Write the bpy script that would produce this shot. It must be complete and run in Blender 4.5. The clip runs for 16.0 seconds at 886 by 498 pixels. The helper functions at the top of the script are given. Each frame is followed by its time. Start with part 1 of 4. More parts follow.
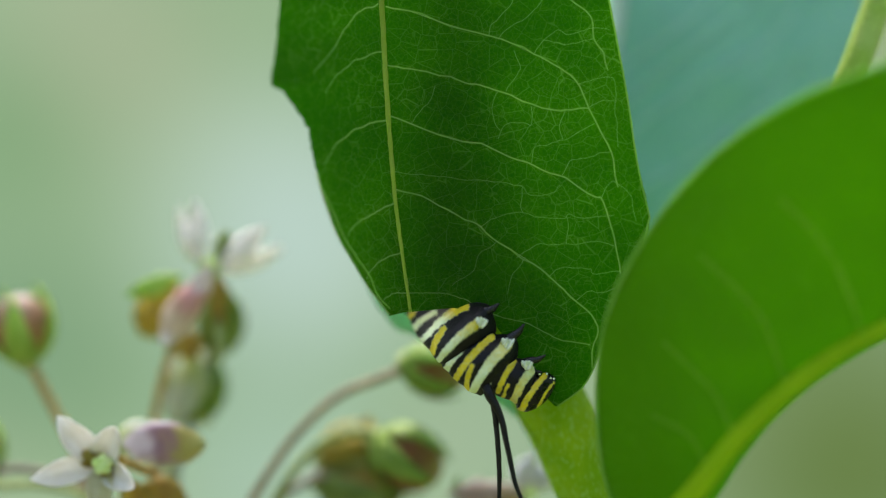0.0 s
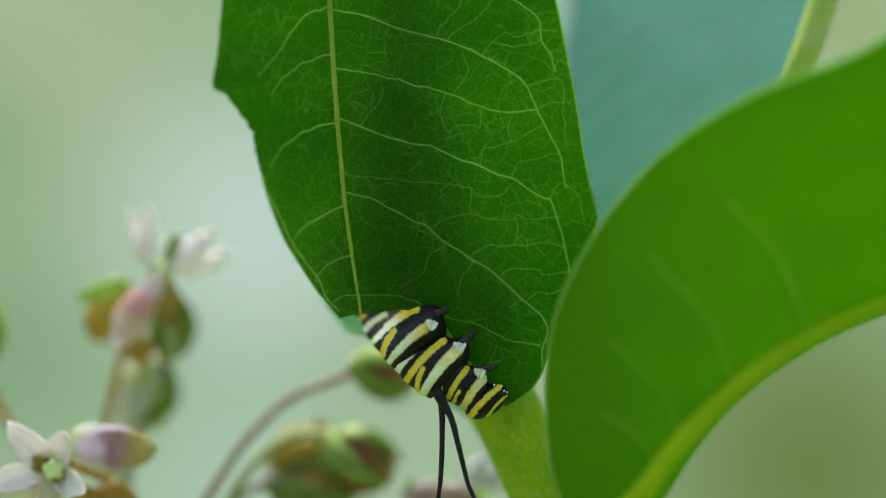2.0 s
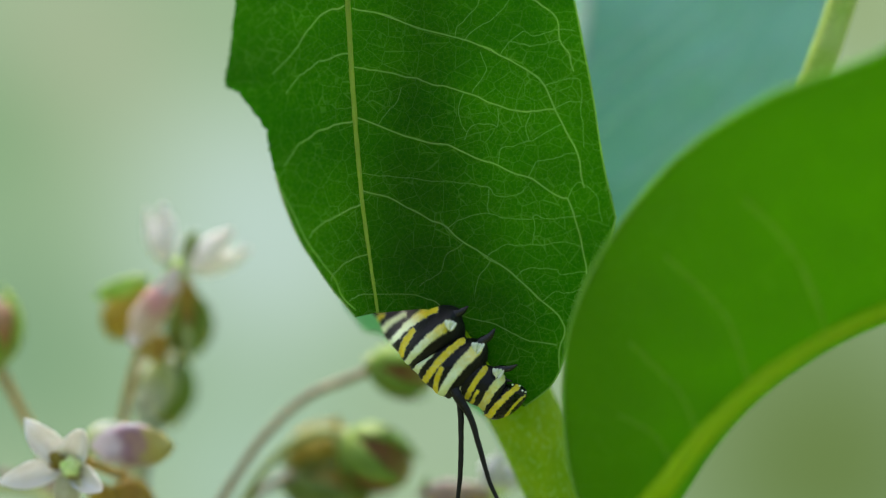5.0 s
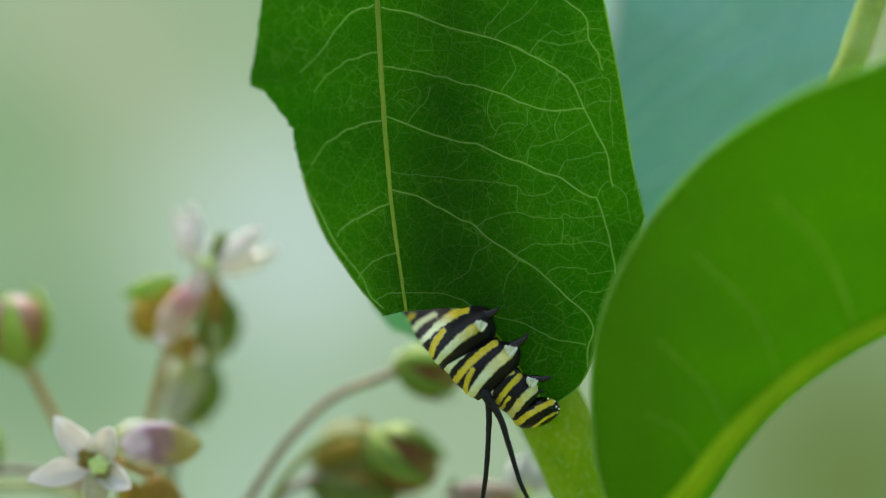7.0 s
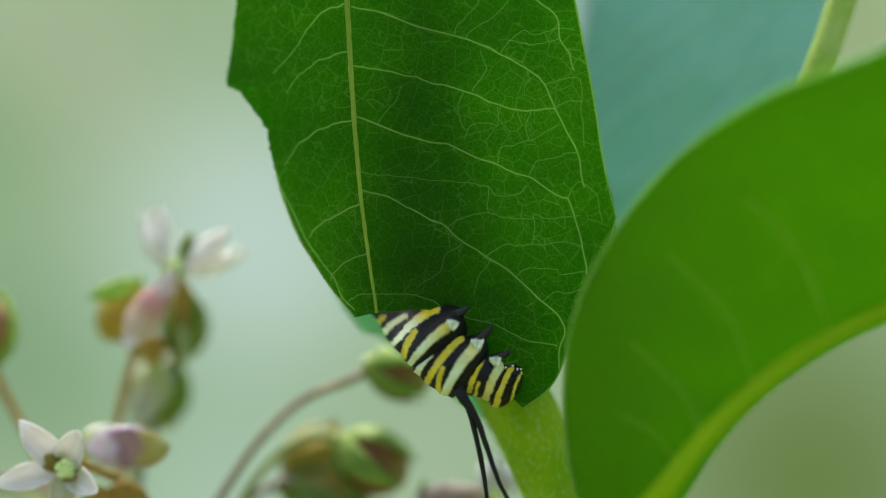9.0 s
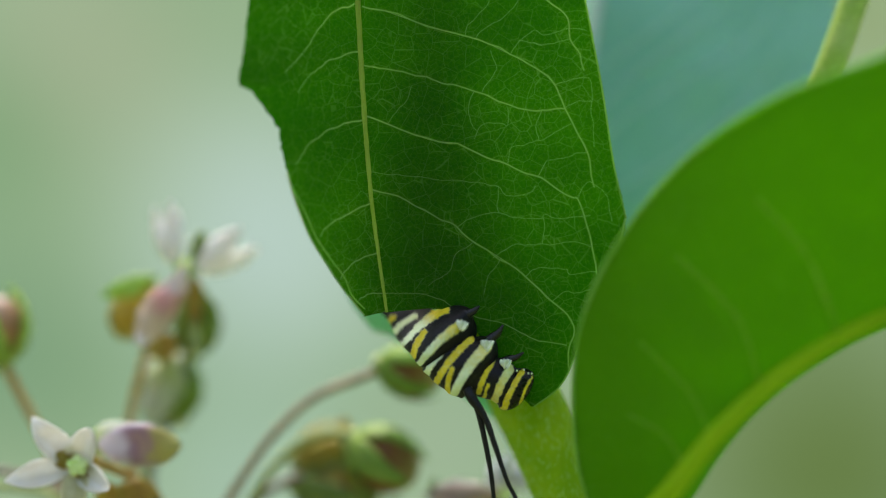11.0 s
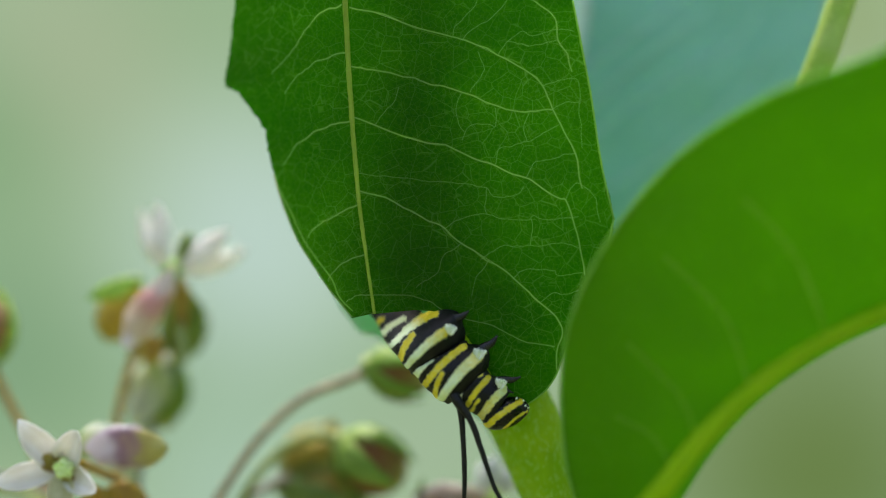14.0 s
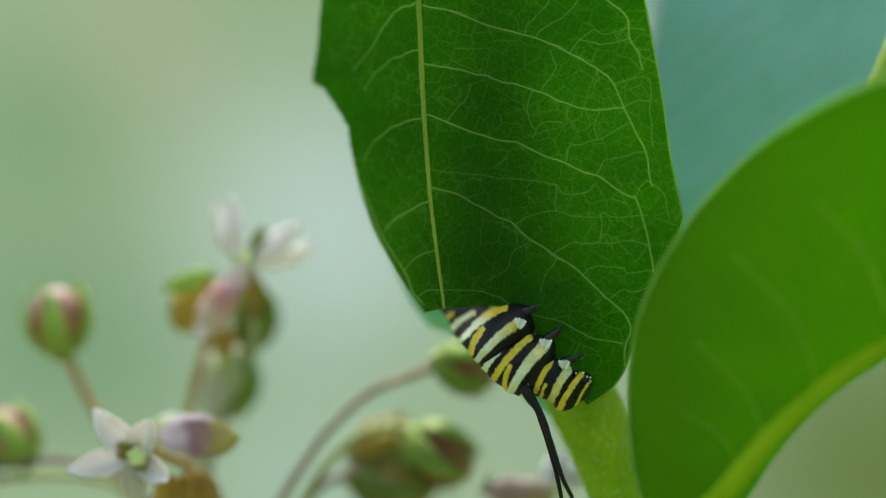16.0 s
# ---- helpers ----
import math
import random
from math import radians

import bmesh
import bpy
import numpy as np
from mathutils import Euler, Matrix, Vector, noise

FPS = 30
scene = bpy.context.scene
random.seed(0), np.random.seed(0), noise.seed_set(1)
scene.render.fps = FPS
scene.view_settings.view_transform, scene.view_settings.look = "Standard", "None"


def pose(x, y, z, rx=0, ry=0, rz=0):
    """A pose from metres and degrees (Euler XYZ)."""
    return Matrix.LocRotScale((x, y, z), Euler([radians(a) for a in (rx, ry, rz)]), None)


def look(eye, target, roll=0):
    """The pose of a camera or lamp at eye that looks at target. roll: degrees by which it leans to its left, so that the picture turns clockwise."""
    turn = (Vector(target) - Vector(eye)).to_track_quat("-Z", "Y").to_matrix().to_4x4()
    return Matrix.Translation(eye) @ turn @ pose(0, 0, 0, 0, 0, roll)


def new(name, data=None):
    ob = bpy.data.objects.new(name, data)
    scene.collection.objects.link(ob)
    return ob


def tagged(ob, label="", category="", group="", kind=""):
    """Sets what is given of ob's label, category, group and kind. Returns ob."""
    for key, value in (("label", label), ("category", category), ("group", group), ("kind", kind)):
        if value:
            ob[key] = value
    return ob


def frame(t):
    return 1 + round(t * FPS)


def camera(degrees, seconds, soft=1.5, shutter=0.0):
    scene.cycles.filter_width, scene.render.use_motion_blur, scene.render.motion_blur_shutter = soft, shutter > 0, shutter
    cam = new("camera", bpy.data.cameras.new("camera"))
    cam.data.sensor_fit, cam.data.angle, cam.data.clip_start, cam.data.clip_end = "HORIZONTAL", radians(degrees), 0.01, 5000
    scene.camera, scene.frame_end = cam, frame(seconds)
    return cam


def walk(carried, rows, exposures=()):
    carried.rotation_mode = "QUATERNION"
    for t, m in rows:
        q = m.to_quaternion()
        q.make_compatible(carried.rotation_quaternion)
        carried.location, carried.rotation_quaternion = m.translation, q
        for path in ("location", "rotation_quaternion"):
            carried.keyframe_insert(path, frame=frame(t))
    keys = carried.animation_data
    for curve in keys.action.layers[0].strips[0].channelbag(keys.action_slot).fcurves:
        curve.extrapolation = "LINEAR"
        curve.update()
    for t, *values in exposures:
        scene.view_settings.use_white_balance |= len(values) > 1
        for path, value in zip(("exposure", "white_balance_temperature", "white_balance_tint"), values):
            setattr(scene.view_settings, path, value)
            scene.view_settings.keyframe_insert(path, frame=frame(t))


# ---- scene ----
from mathutils import kdtree

MM = 0.001
HEIGHT = 1.0          # the camera's height over the ground, level with the leaf


def place(x, y, z):
    """Millimetres about the subject, as metres in the world."""
    return Vector((x * MM, y * MM, HEIGHT + z * MM))


# ---- camera: hand-steadied macro lens, small sway ----
cam = camera(30.0, 16.0, soft=1.15)
cam.data.dof.use_dof = True
cam.data.dof.focus_distance = 0.1943
cam.data.dof.aperture_fstop = 4.2
SWAY = [
    (0, -0.000, -0.000, -0.000, -0.000, 0.000, 0.000),
    (0.5, -0.010, 0.360, 0.010, -0.350, 0.040, -0.090),
    (1, 0.890, 0.240, 0.390, -1.270, -0.050, 0.380),
    (1.5, 0.300, -0.070, 0.030, -0.450, 0.020, -0.070),
    (2, 1.190, -0.670, 0.070, -1.390, 0.040, 0.400),
    (2.5, 0.880, -0.710, -0.000, -0.300, 0.010, 0.160),
    (3, 1.430, -0.280, 0.280, -0.320, -0.060, 0.040),
    (3.5, 0.580, 0.650, 0.320, -1.500, -0.020, 0.340),
    (3.7, 0.550, 0.060, 0.520, -0.850, -0.110, 0.200),
    (5.8, 0.962, -0.551, 0.263, -1.057, -0.060, 0.255),
    (6, 0.316, -0.283, -1.292, -1.496, 0.393, 0.033),
    (6.5, -1.890, 0.825, -2.634, -1.206, 0.760, -0.141),
    (7, 0.263, -0.559, -1.280, -0.073, 0.372, 0.028),
    (7.5, -0.532, 1.107, -1.014, -2.172, 0.349, 0.120),
    (8, -1.095, 0.568, -1.241, -0.213, 0.349, -0.234),
    (8.5, 0.176, -0.207, -0.840, -0.739, 0.260, 0.031),
    (9, -0.943, 0.746, -1.243, -1.445, 0.393, 0.139),
    (9.5, -0.246, -0.232, -0.765, 0.434, 0.214, -0.193),
    (9.7, 0.406, -0.294, -0.535, -0.381, 0.163, 0.056),
    (11.8, -0.017, 0.425, -0.644, -0.810, 0.202, -0.015),
    (12, 0.226, -0.193, -0.524, -0.207, 0.127, -0.130),
    (12.5, -0.039, 0.472, -0.772, -1.085, 0.284, -0.008),
    (13, -0.051, 0.516, -0.555, -1.148, 0.189, 0.034),
    (13.5, 0.053, 0.343, -0.499, -0.302, 0.152, -0.170),
    (14, 0.123, 0.683, -0.534, -1.211, 0.218, 0.062),
    (14.5, 0.131, 0.502, -0.232, -0.312, 0.108, -0.074),
    (15, -0.251, 0.803, -0.997, -0.114, 0.317, -0.190),
    (15.5, -0.543, 1.058, -0.191, -0.091, 0.097, -0.109),
    (16, -0.472, -1.226, -0.209, 1.045, -0.031, -0.582),
]
walk(cam, [(t, pose(x * MM, (y - 195.0) * MM, HEIGHT + z * MM, 90 + pitch, roll, yaw))
           for t, x, y, z, yaw, pitch, roll in SWAY],
     exposures=[(0, 1.18), (0.5, 1.0), (1.0, 1.15), (2, 1.19), (3.5, 1.2), (6, 1.24), (6.5, 1.28), (7, 1.17), (7.5, 1.15), (8, 1.18),
                (8.5, 1.05), (9, 1.16), (9.5, 1.11), (12, 1.14), (13.5, 1.18), (14.5, 1.14), (15, 1.08), (15.5, 1.07), (16, 1.08)])

# ---- world and sun ----
world = bpy.data.worlds.new("sky")
scene.world = world
world.use_nodes = True
wn = world.node_tree
sky = wn.nodes.new("ShaderNodeTexSky")
sky.sky_type = 'NISHITA'
sky.sun_disc = False
sky.sun_elevation, sky.sun_rotation = radians(64), radians(-13)
sky.air_density, sky.dust_density, sky.ozone_density = 1.0, 6.0, 0.6
wn.links.new(sky.outputs[0], wn.nodes["Background"].inputs[0])
wn.nodes["Background"].inputs[1].default_value = 0.15
sun = new("sun", bpy.data.lights.new("sun", 'SUN'))
sun.data.energy, sun.data.angle, sun.data.color = 2.2, radians(14), (1.0, 0.95, 0.86)
sun.matrix_world = look((-0.45, 2.0, 5.2), (0, 0, 1.0))

# ---- materials ----


class Mat:
    """A node material under construction."""

    def __init__(self, name):
        self.m = bpy.data.materials.new(name)
        self.m.use_nodes = True
        self.t = self.m.node_tree
        self.p = self.t.nodes["Principled BSDF"]
        self.out = self.t.nodes["Material Output"]

    def n(self, kind, **inputs):
        node = self.t.nodes.new(kind)
        for k, v in inputs.items():
            if isinstance(v, bpy.types.NodeSocket):
                self.t.links.new(v, node.inputs[k.replace("_", " ")])
            else:
                node.inputs[k.replace("_", " ")].default_value = v
        return node

    def coords(self, kind="Object"):
        return self.t.nodes.new("ShaderNodeTexCoord").outputs[kind]

    def math(self, op, a, b=0.0, c=0.0):
        node = self.t.nodes.new("ShaderNodeMath")
        node.operation = op
        for i, v in enumerate((a, b, c)):
            if isinstance(v, bpy.types.NodeSocket):
                self.t.links.new(v, node.inputs[i])
            else:
                node.inputs[i].default_value = v
        return node.outputs[0]

    def mix(self, fac, a, b):
        node = self.t.nodes.new("ShaderNodeMix")
        node.data_type = 'RGBA'
        for i, v in ((0, fac), (6, a), (7, b)):
            if isinstance(v, bpy.types.NodeSocket):
                self.t.links.new(v, node.inputs[i])
            else:
                node.inputs[i].default_value = v if i == 0 else (*v[:3], 1)
        return node.outputs[2]

    def noise(self, scale, detail=3.0, rough=0.55, vec=None):
        node = self.n("ShaderNodeTexNoise", Scale=scale, Detail=detail, Roughness=rough)
        self.t.links.new(vec or self.coords(), node.inputs["Vector"])
        return node.outputs["Fac"]

    def ramp(self, fac, stops, step=False):
        node = self.t.nodes.new("ShaderNodeValToRGB")
        r = node.color_ramp
        r.interpolation = 'CONSTANT' if step else 'LINEAR'
        while len(r.elements) < len(stops):
            r.elements.new(1.0)
        for e, (pos, col) in zip(r.elements, stops):
            e.position, e.color = pos, (*col[:3], 1)
        self.t.links.new(fac, node.inputs[0])
        return node.outputs[0]

    def smooth(self, v, lo, hi, a=0.0, b=1.0):
        node = self.t.nodes.new("ShaderNodeMapRange")
        node.interpolation_type = 'SMOOTHSTEP'
        self.t.links.new(v, node.inputs[0])
        for i, x in enumerate((lo, hi, a, b)):
            node.inputs[i + 1].default_value = x
        return node.outputs[0]

    def bump(self, height, strength, distance):
        node = self.n("ShaderNodeBump", Strength=strength, Distance=distance, Height=height)
        self.t.links.new(node.outputs[0], self.p.inputs["Normal"])
        return node.outputs[0]

    def base(self, col):
        if isinstance(col, bpy.types.NodeSocket):
            self.t.links.new(col, self.p.inputs["Base Color"])
        else:
            self.p.inputs["Base Color"].default_value = (*col, 1)

    def gloss(self, rough, spec=0.5):
        if isinstance(rough, bpy.types.NodeSocket):
            self.t.links.new(rough, self.p.inputs["Roughness"])
        else:
            self.p.inputs["Roughness"].default_value = rough
        self.p.inputs["Specular IOR Level"].default_value = spec

    def thin(self, col, share):
        """Lets light through from the far side, in the colour given."""
        tr = self.t.nodes.new("ShaderNodeBsdfTranslucent")
        if isinstance(col, bpy.types.NodeSocket):
            self.t.links.new(col, tr.inputs[0])
        else:
            tr.inputs[0].default_value = (*col, 1)
        mx = self.t.nodes.new("ShaderNodeMixShader")
        mx.inputs[0].default_value = share
        self.t.links.new(self.p.outputs[0], mx.inputs[1])
        self.t.links.new(tr.outputs[0], mx.inputs[2])
        self.t.links.new(mx.outputs[0], self.out.inputs[0])


def leaf_material(name, dark, light, glow_dark, glow_light, share, vein=0.7, rough=0.5, spec=0.4, cell=420.0):
    """A blade with a net of fine veins: cells about 2.5 mm across, smaller ones inside them."""
    k = Mat(name)
    co = k.coords()
    wob = k.n("ShaderNodeTexNoise", Scale=900.0, Detail=1.0)
    k.t.links.new(co, wob.inputs["Vector"])
    off = k.n("ShaderNodeVectorMath")
    off.operation = 'MULTIPLY_ADD'
    k.t.links.new(wob.outputs["Color"], off.inputs[0])
    off.inputs[1].default_value = (0.00028, 0.00028, 0.00028)
    k.t.links.new(co, off.inputs[2])
    flat = k.n("ShaderNodeVectorMath")
    flat.operation = 'MULTIPLY'
    k.t.links.new(off.outputs[0], flat.inputs[0])
    flat.inputs[1].default_value = (1, 0, 1)

    def net(scale, width):
        v = k.n("ShaderNodeTexVoronoi", Scale=scale)
        v.feature = 'DISTANCE_TO_EDGE'
        k.t.links.new(flat.outputs[0], v.inputs["Vector"])
        return k.smooth(v.outputs["Distance"], 0.0, width, 1.0, 0.0)
    coarse, fine = net(cell, 0.025), net(cell * 3.5, 0.058)
    patch = k.smooth(k.noise(90.0, 2.0, vec=co), 0.35, 0.65, 0.55, 1.0)
    small = k.math('MULTIPLY', k.math('MAXIMUM', coarse, k.math('MULTIPLY', fine, 0.6)), k.math('MULTIPLY', patch, vein))
    main = k.t.nodes.new("ShaderNodeAttribute")
    main.attribute_name = "vein"
    lines = k.math('MAXIMUM', small, main.outputs["Fac"])
    tone = k.noise(60.0, 4.0, vec=co)
    speck = k.noise(3200.0, 2.0, vec=co)
    tone2 = k.math('ADD', k.math('MULTIPLY', tone, 0.40), k.math('MULTIPLY', speck, 0.60))
    shade = k.smooth(tone2, 0.3, 0.7)
    body = k.mix(shade, dark, light)
    vcol = tuple(min(1.0, c * 1.35 + 0.012) for c in light)
    k.base(k.mix(lines, body, vcol))
    glow = k.mix(shade, glow_dark, glow_light)
    gvein = tuple(min(1.0, c * 1.35 + 0.48) for c in glow_light[:2]) + (min(1.0, glow_light[2] + 0.46),)
    k.gloss(rough, spec)
    k.bump(k.math('ADD', k.math('MULTIPLY', lines, 0.6), k.math('MULTIPLY', speck, 0.5)), 0.35, 0.0002)
    k.thin(k.mix(lines, glow, gvein), share)
    return k.m


def plain_material(name, a, b, scale=300.0, rough=0.5, spec=0.4, glow=None, share=0.3, bump=0.2, depth=0.0002):
    """A mottled soft surface of two tones."""
    k = Mat(name)
    f = k.noise(scale, 4.0)
    fine = k.noise(scale * 9, 2.0)
    speck = tuple(min(1.0, c * 1.25 + 0.03) for c in b)
    k.base(k.mix(k.smooth(fine, 0.52, 0.72, 0.0, 0.55), k.mix(k.smooth(f, 0.35, 0.65), a, b), speck))
    k.gloss(k.smooth(fine, 0.2, 0.8, rough - 0.08, rough + 0.1), spec)
    k.bump(fine, bump, depth)
    if glow:
        k.thin(glow, share)
    return k.m


# the chewed leaf's shade is in this dark base, sunlight in M_FRONT's lighter one
M_UNDER = leaf_material("leaf_underside_shaded", (0.012, 0.040, 0.0025), (0.020, 0.056, 0.0035),
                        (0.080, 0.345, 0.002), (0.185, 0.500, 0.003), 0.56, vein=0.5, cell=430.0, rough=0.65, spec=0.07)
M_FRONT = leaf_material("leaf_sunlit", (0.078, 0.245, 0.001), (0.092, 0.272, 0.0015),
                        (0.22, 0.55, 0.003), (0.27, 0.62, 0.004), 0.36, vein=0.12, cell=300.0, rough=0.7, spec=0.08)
# waxy blue-green upper side; sky sheen is mixed into its pale base colour
M_UPPER = leaf_material("leaf_upper_side_sheen", (0.20, 0.53, 0.37), (0.29, 0.64, 0.48),
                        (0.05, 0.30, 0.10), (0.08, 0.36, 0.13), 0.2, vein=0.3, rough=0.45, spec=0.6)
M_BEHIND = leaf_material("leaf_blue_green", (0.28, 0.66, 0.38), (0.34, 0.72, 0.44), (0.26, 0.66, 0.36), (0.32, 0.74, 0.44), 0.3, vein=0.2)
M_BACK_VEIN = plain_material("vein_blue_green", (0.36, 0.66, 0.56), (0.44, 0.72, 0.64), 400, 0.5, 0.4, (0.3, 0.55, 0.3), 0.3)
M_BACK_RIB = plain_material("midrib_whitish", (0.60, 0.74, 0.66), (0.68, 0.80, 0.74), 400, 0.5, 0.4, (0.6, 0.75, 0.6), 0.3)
M_NEAR_VEIN = plain_material("near_vein_green", (0.13, 0.30, 0.02), (0.17, 0.35, 0.03), 400, 0.6, 0.15, (0.6, 0.95, 0.05), 0.5)
M_NEAR_RIM = plain_material("near_rim_lit_green", (0.22, 0.44, 0.06), (0.27, 0.48, 0.09), 400, 0.6, 0.15, (0.4, 0.8, 0.03), 0.4)
M_MARGIN = plain_material("leaf_rim_green", (0.22, 0.40, 0.08), (0.28, 0.46, 0.11), 400, 0.6, 0.15, (0.6, 0.9, 0.2), 0.5)
M_RIB = plain_material("midrib_pale_green", (0.27, 0.37, 0.05), (0.36, 0.46, 0.08), 400, 0.6, 0.2, (0.7, 0.9, 0.15), 0.5)
M_VEIN = plain_material("vein_pale_green", (0.19, 0.30, 0.12), (0.24, 0.36, 0.15), 400, 0.6, 0.2, (0.9, 1.0, 0.55), 0.45)
M_FRONT_RIB = plain_material("midrib_yellow_green", (0.25, 0.47, 0.004), (0.32, 0.54, 0.008), 300, 0.6, 0.12, (0.8, 0.95, 0.05), 0.45)


def downy_material(name):
    """Yellow-green stem skin under a thin coat of pale down, in flecks that run along it."""
    k = Mat(name)
    st = k.n("ShaderNodeMapping", Vector=k.coords())
    st.inputs["Scale"].default_value = (1.0, 1.0, 0.45)
    broad, fleck, grain = k.noise(160.0, 3.0), k.noise(2600.0, 3.0, 0.65, vec=st.outputs[0]), k.noise(6500.0, 2.0)
    skin = k.mix(k.smooth(broad, 0.35, 0.65), (0.30, 0.52, 0.012), (0.46, 0.66, 0.025))
    skin = k.mix(k.smooth(grain, 0.35, 0.7, 0.0, 0.5), skin, (0.16, 0.40, 0.02))
    k.base(k.mix(k.smooth(fleck, 0.50, 0.68, 0.0, 0.75), skin, (0.62, 0.80, 0.34)))
    k.gloss(0.8, 0.15)
    k.bump(k.math('ADD', fleck, k.math('MULTIPLY', grain, 0.6)), 1.0, 0.0007)
    k.thin(k.mix(k.smooth(broad, 0.35, 0.65), (0.50, 0.80, 0.04), (0.70, 0.90, 0.06)), 0.4)
    return k.m


M_STEM = downy_material("stem_downy_green")
M_BACKSTEM = plain_material("stem_pale", (0.34, 0.50, 0.06), (0.50, 0.62, 0.17), 160, 0.6, 0.3, (0.4, 0.55, 0.2), 0.25)


def petal_material(name, a, b, glow, share=0.35):
    """Soft petal skin with faint streaks along its length."""
    k = Mat(name)
    st = k.n("ShaderNodeMapping", Vector=k.coords())
    st.inputs["Scale"].default_value = (1.0, 1.0, 0.12)
    lines = k.noise(1500.0, 3.0, vec=st.outputs[0])
    broad = k.noise(230.0, 3.0)
    f = k.math('ADD', k.math('MULTIPLY', lines, 0.55), k.math('MULTIPLY', broad, 0.45))
    k.base(k.mix(k.smooth(f, 0.36, 0.64), a, b))
    k.gloss(0.5, 0.35)
    k.bump(lines, 0.25, 0.0002)
    k.thin(glow, share)
    return k.m


def graded_material(name, stops, glow, share=0.3, rim=0.5):
    """Petal skin whose colour changes from its foot to its tip, with streaks and blotches."""
    k = Mat(name)
    sep = k.n("ShaderNodeSeparateXYZ")
    k.t.links.new(k.coords("Generated"), sep.inputs[0])
    st = k.n("ShaderNodeMapping", Vector=k.coords())
    st.inputs["Scale"].default_value = (1.0, 1.0, 0.15)
    lines = k.noise(1400.0, 3.0, vec=st.outputs[0])
    blot = k.noise(420.0, 3.0)
    along = k.math('ADD', sep.outputs[2], k.math('ADD', k.math('MULTIPLY', k.math('SUBTRACT', lines, 0.5), 0.25), k.math('MULTIPLY', k.math('SUBTRACT', blot, 0.5), 0.8)))
    edge = k.math('ABSOLUTE', k.math('SUBTRACT', sep.outputs[0], 0.5))
    pale = tuple(min(1.0, c * 0.4 + 0.5) for c in stops[0][1])
    k.base(k.mix(k.smooth(edge, 0.34, 0.5, 0.0, rim), k.ramp(along, stops), pale))
    k.gloss(0.5, 0.35)
    k.bump(lines, 0.3, 0.0002)
    k.thin(glow, share)
    return k.m


M_WHITE = petal_material("hood_white", (0.70, 0.66, 0.58), (0.90, 0.90, 0.93), (0.9, 0.9, 0.88), 0.3)
# white hoods greyed to lavender: the low flower's shade is in the colour
M_SHADED_HOOD = petal_material("hood_white_shaded", (0.46, 0.47, 0.52), (0.62, 0.63, 0.68), (0.7, 0.7, 0.75), 0.25)
M_CREAM = petal_material("hood_cream", (0.50, 0.48, 0.22), (0.74, 0.72, 0.52), (0.8, 0.75, 0.5), 0.3)
M_SIDE = graded_material("petal_lavender_olive", [(0.0, (0.66, 0.64, 0.74)), (0.22, (0.60, 0.55, 0.64)), (0.48, (0.24, 0.12, 0.22)), (0.60, (0.36, 0.24, 0.24)), (0.72, (0.42, 0.38, 0.10)), (1.0, (0.52, 0.52, 0.16))], (0.6, 0.5, 0.3))
M_FOLDED = graded_material("petal_pink_tan", [(0.0, (0.80, 0.76, 0.74)), (0.22, (0.72, 0.60, 0.56)), (0.42, (0.52, 0.22, 0.24)), (0.62, (0.56, 0.44, 0.28)), (0.82, (0.66, 0.58, 0.46)), (0.95, (0.82, 0.78, 0.80))], (0.8, 0.65, 0.5))
M_BLUSH = graded_material("bud_orange_pink", [(0.0, (0.34, 0.32, 0.05)), (0.3, (0.40, 0.28, 0.07)), (0.55, (0.36, 0.20, 0.09)), (0.8, (0.36, 0.24, 0.16)), (1.0, (0.34, 0.29, 0.27))], (0.6, 0.4, 0.25), rim=0.0)
M_BROWN = graded_material("bud_brown", [(0.0, (0.30, 0.26, 0.05)), (0.35, (0.20, 0.07, 0.025)), (0.7, (0.24, 0.12, 0.04)), (1.0, (0.34, 0.30, 0.10))], (0.4, 0.25, 0.05), rim=0.0)
M_MINT = graded_material("bud_minty", [(0.0, (0.38, 0.46, 0.14)), (0.4, (0.52, 0.58, 0.30)), (0.7, (0.56, 0.60, 0.48)), (1.0, (0.58, 0.66, 0.52))], (0.5, 0.6, 0.3), rim=0.0)
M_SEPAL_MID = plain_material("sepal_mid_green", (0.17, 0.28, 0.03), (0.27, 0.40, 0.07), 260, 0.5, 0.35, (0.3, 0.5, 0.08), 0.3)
M_OCHRE = petal_material("petal_ochre", (0.30, 0.22, 0.025), (0.42, 0.37, 0.07), (0.6, 0.48, 0.08))
M_BUD = petal_material("bud_reddish", (0.30, 0.12, 0.08), (0.52, 0.36, 0.24), (0.6, 0.4, 0.25))
M_PURPLE = petal_material("petal_purple", (0.22, 0.15, 0.20), (0.40, 0.36, 0.34), (0.6, 0.5, 0.4))
M_OLIVE = petal_material("petal_olive", (0.25, 0.14, 0.03), (0.42, 0.36, 0.07), (0.6, 0.48, 0.08))
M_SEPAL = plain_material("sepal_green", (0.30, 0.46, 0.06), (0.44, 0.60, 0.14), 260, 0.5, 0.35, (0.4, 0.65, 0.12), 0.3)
# olive sepals, darkened in the colour for the buds that hang in shade
M_SEPAL_DULL = plain_material("sepal_olive_shaded", (0.13, 0.19, 0.03), (0.23, 0.32, 0.07), 260, 0.5, 0.35, (0.3, 0.4, 0.08), 0.3)
M_HEART = plain_material("flower_heart_green", (0.52, 0.74, 0.16), (0.76, 0.88, 0.44), 900, 0.45, 0.4)
M_PEDICEL = plain_material("pedicel_brown", (0.34, 0.22, 0.06), (0.44, 0.31, 0.10), 200, 0.6, 0.3, None, 0.3, 0.5)
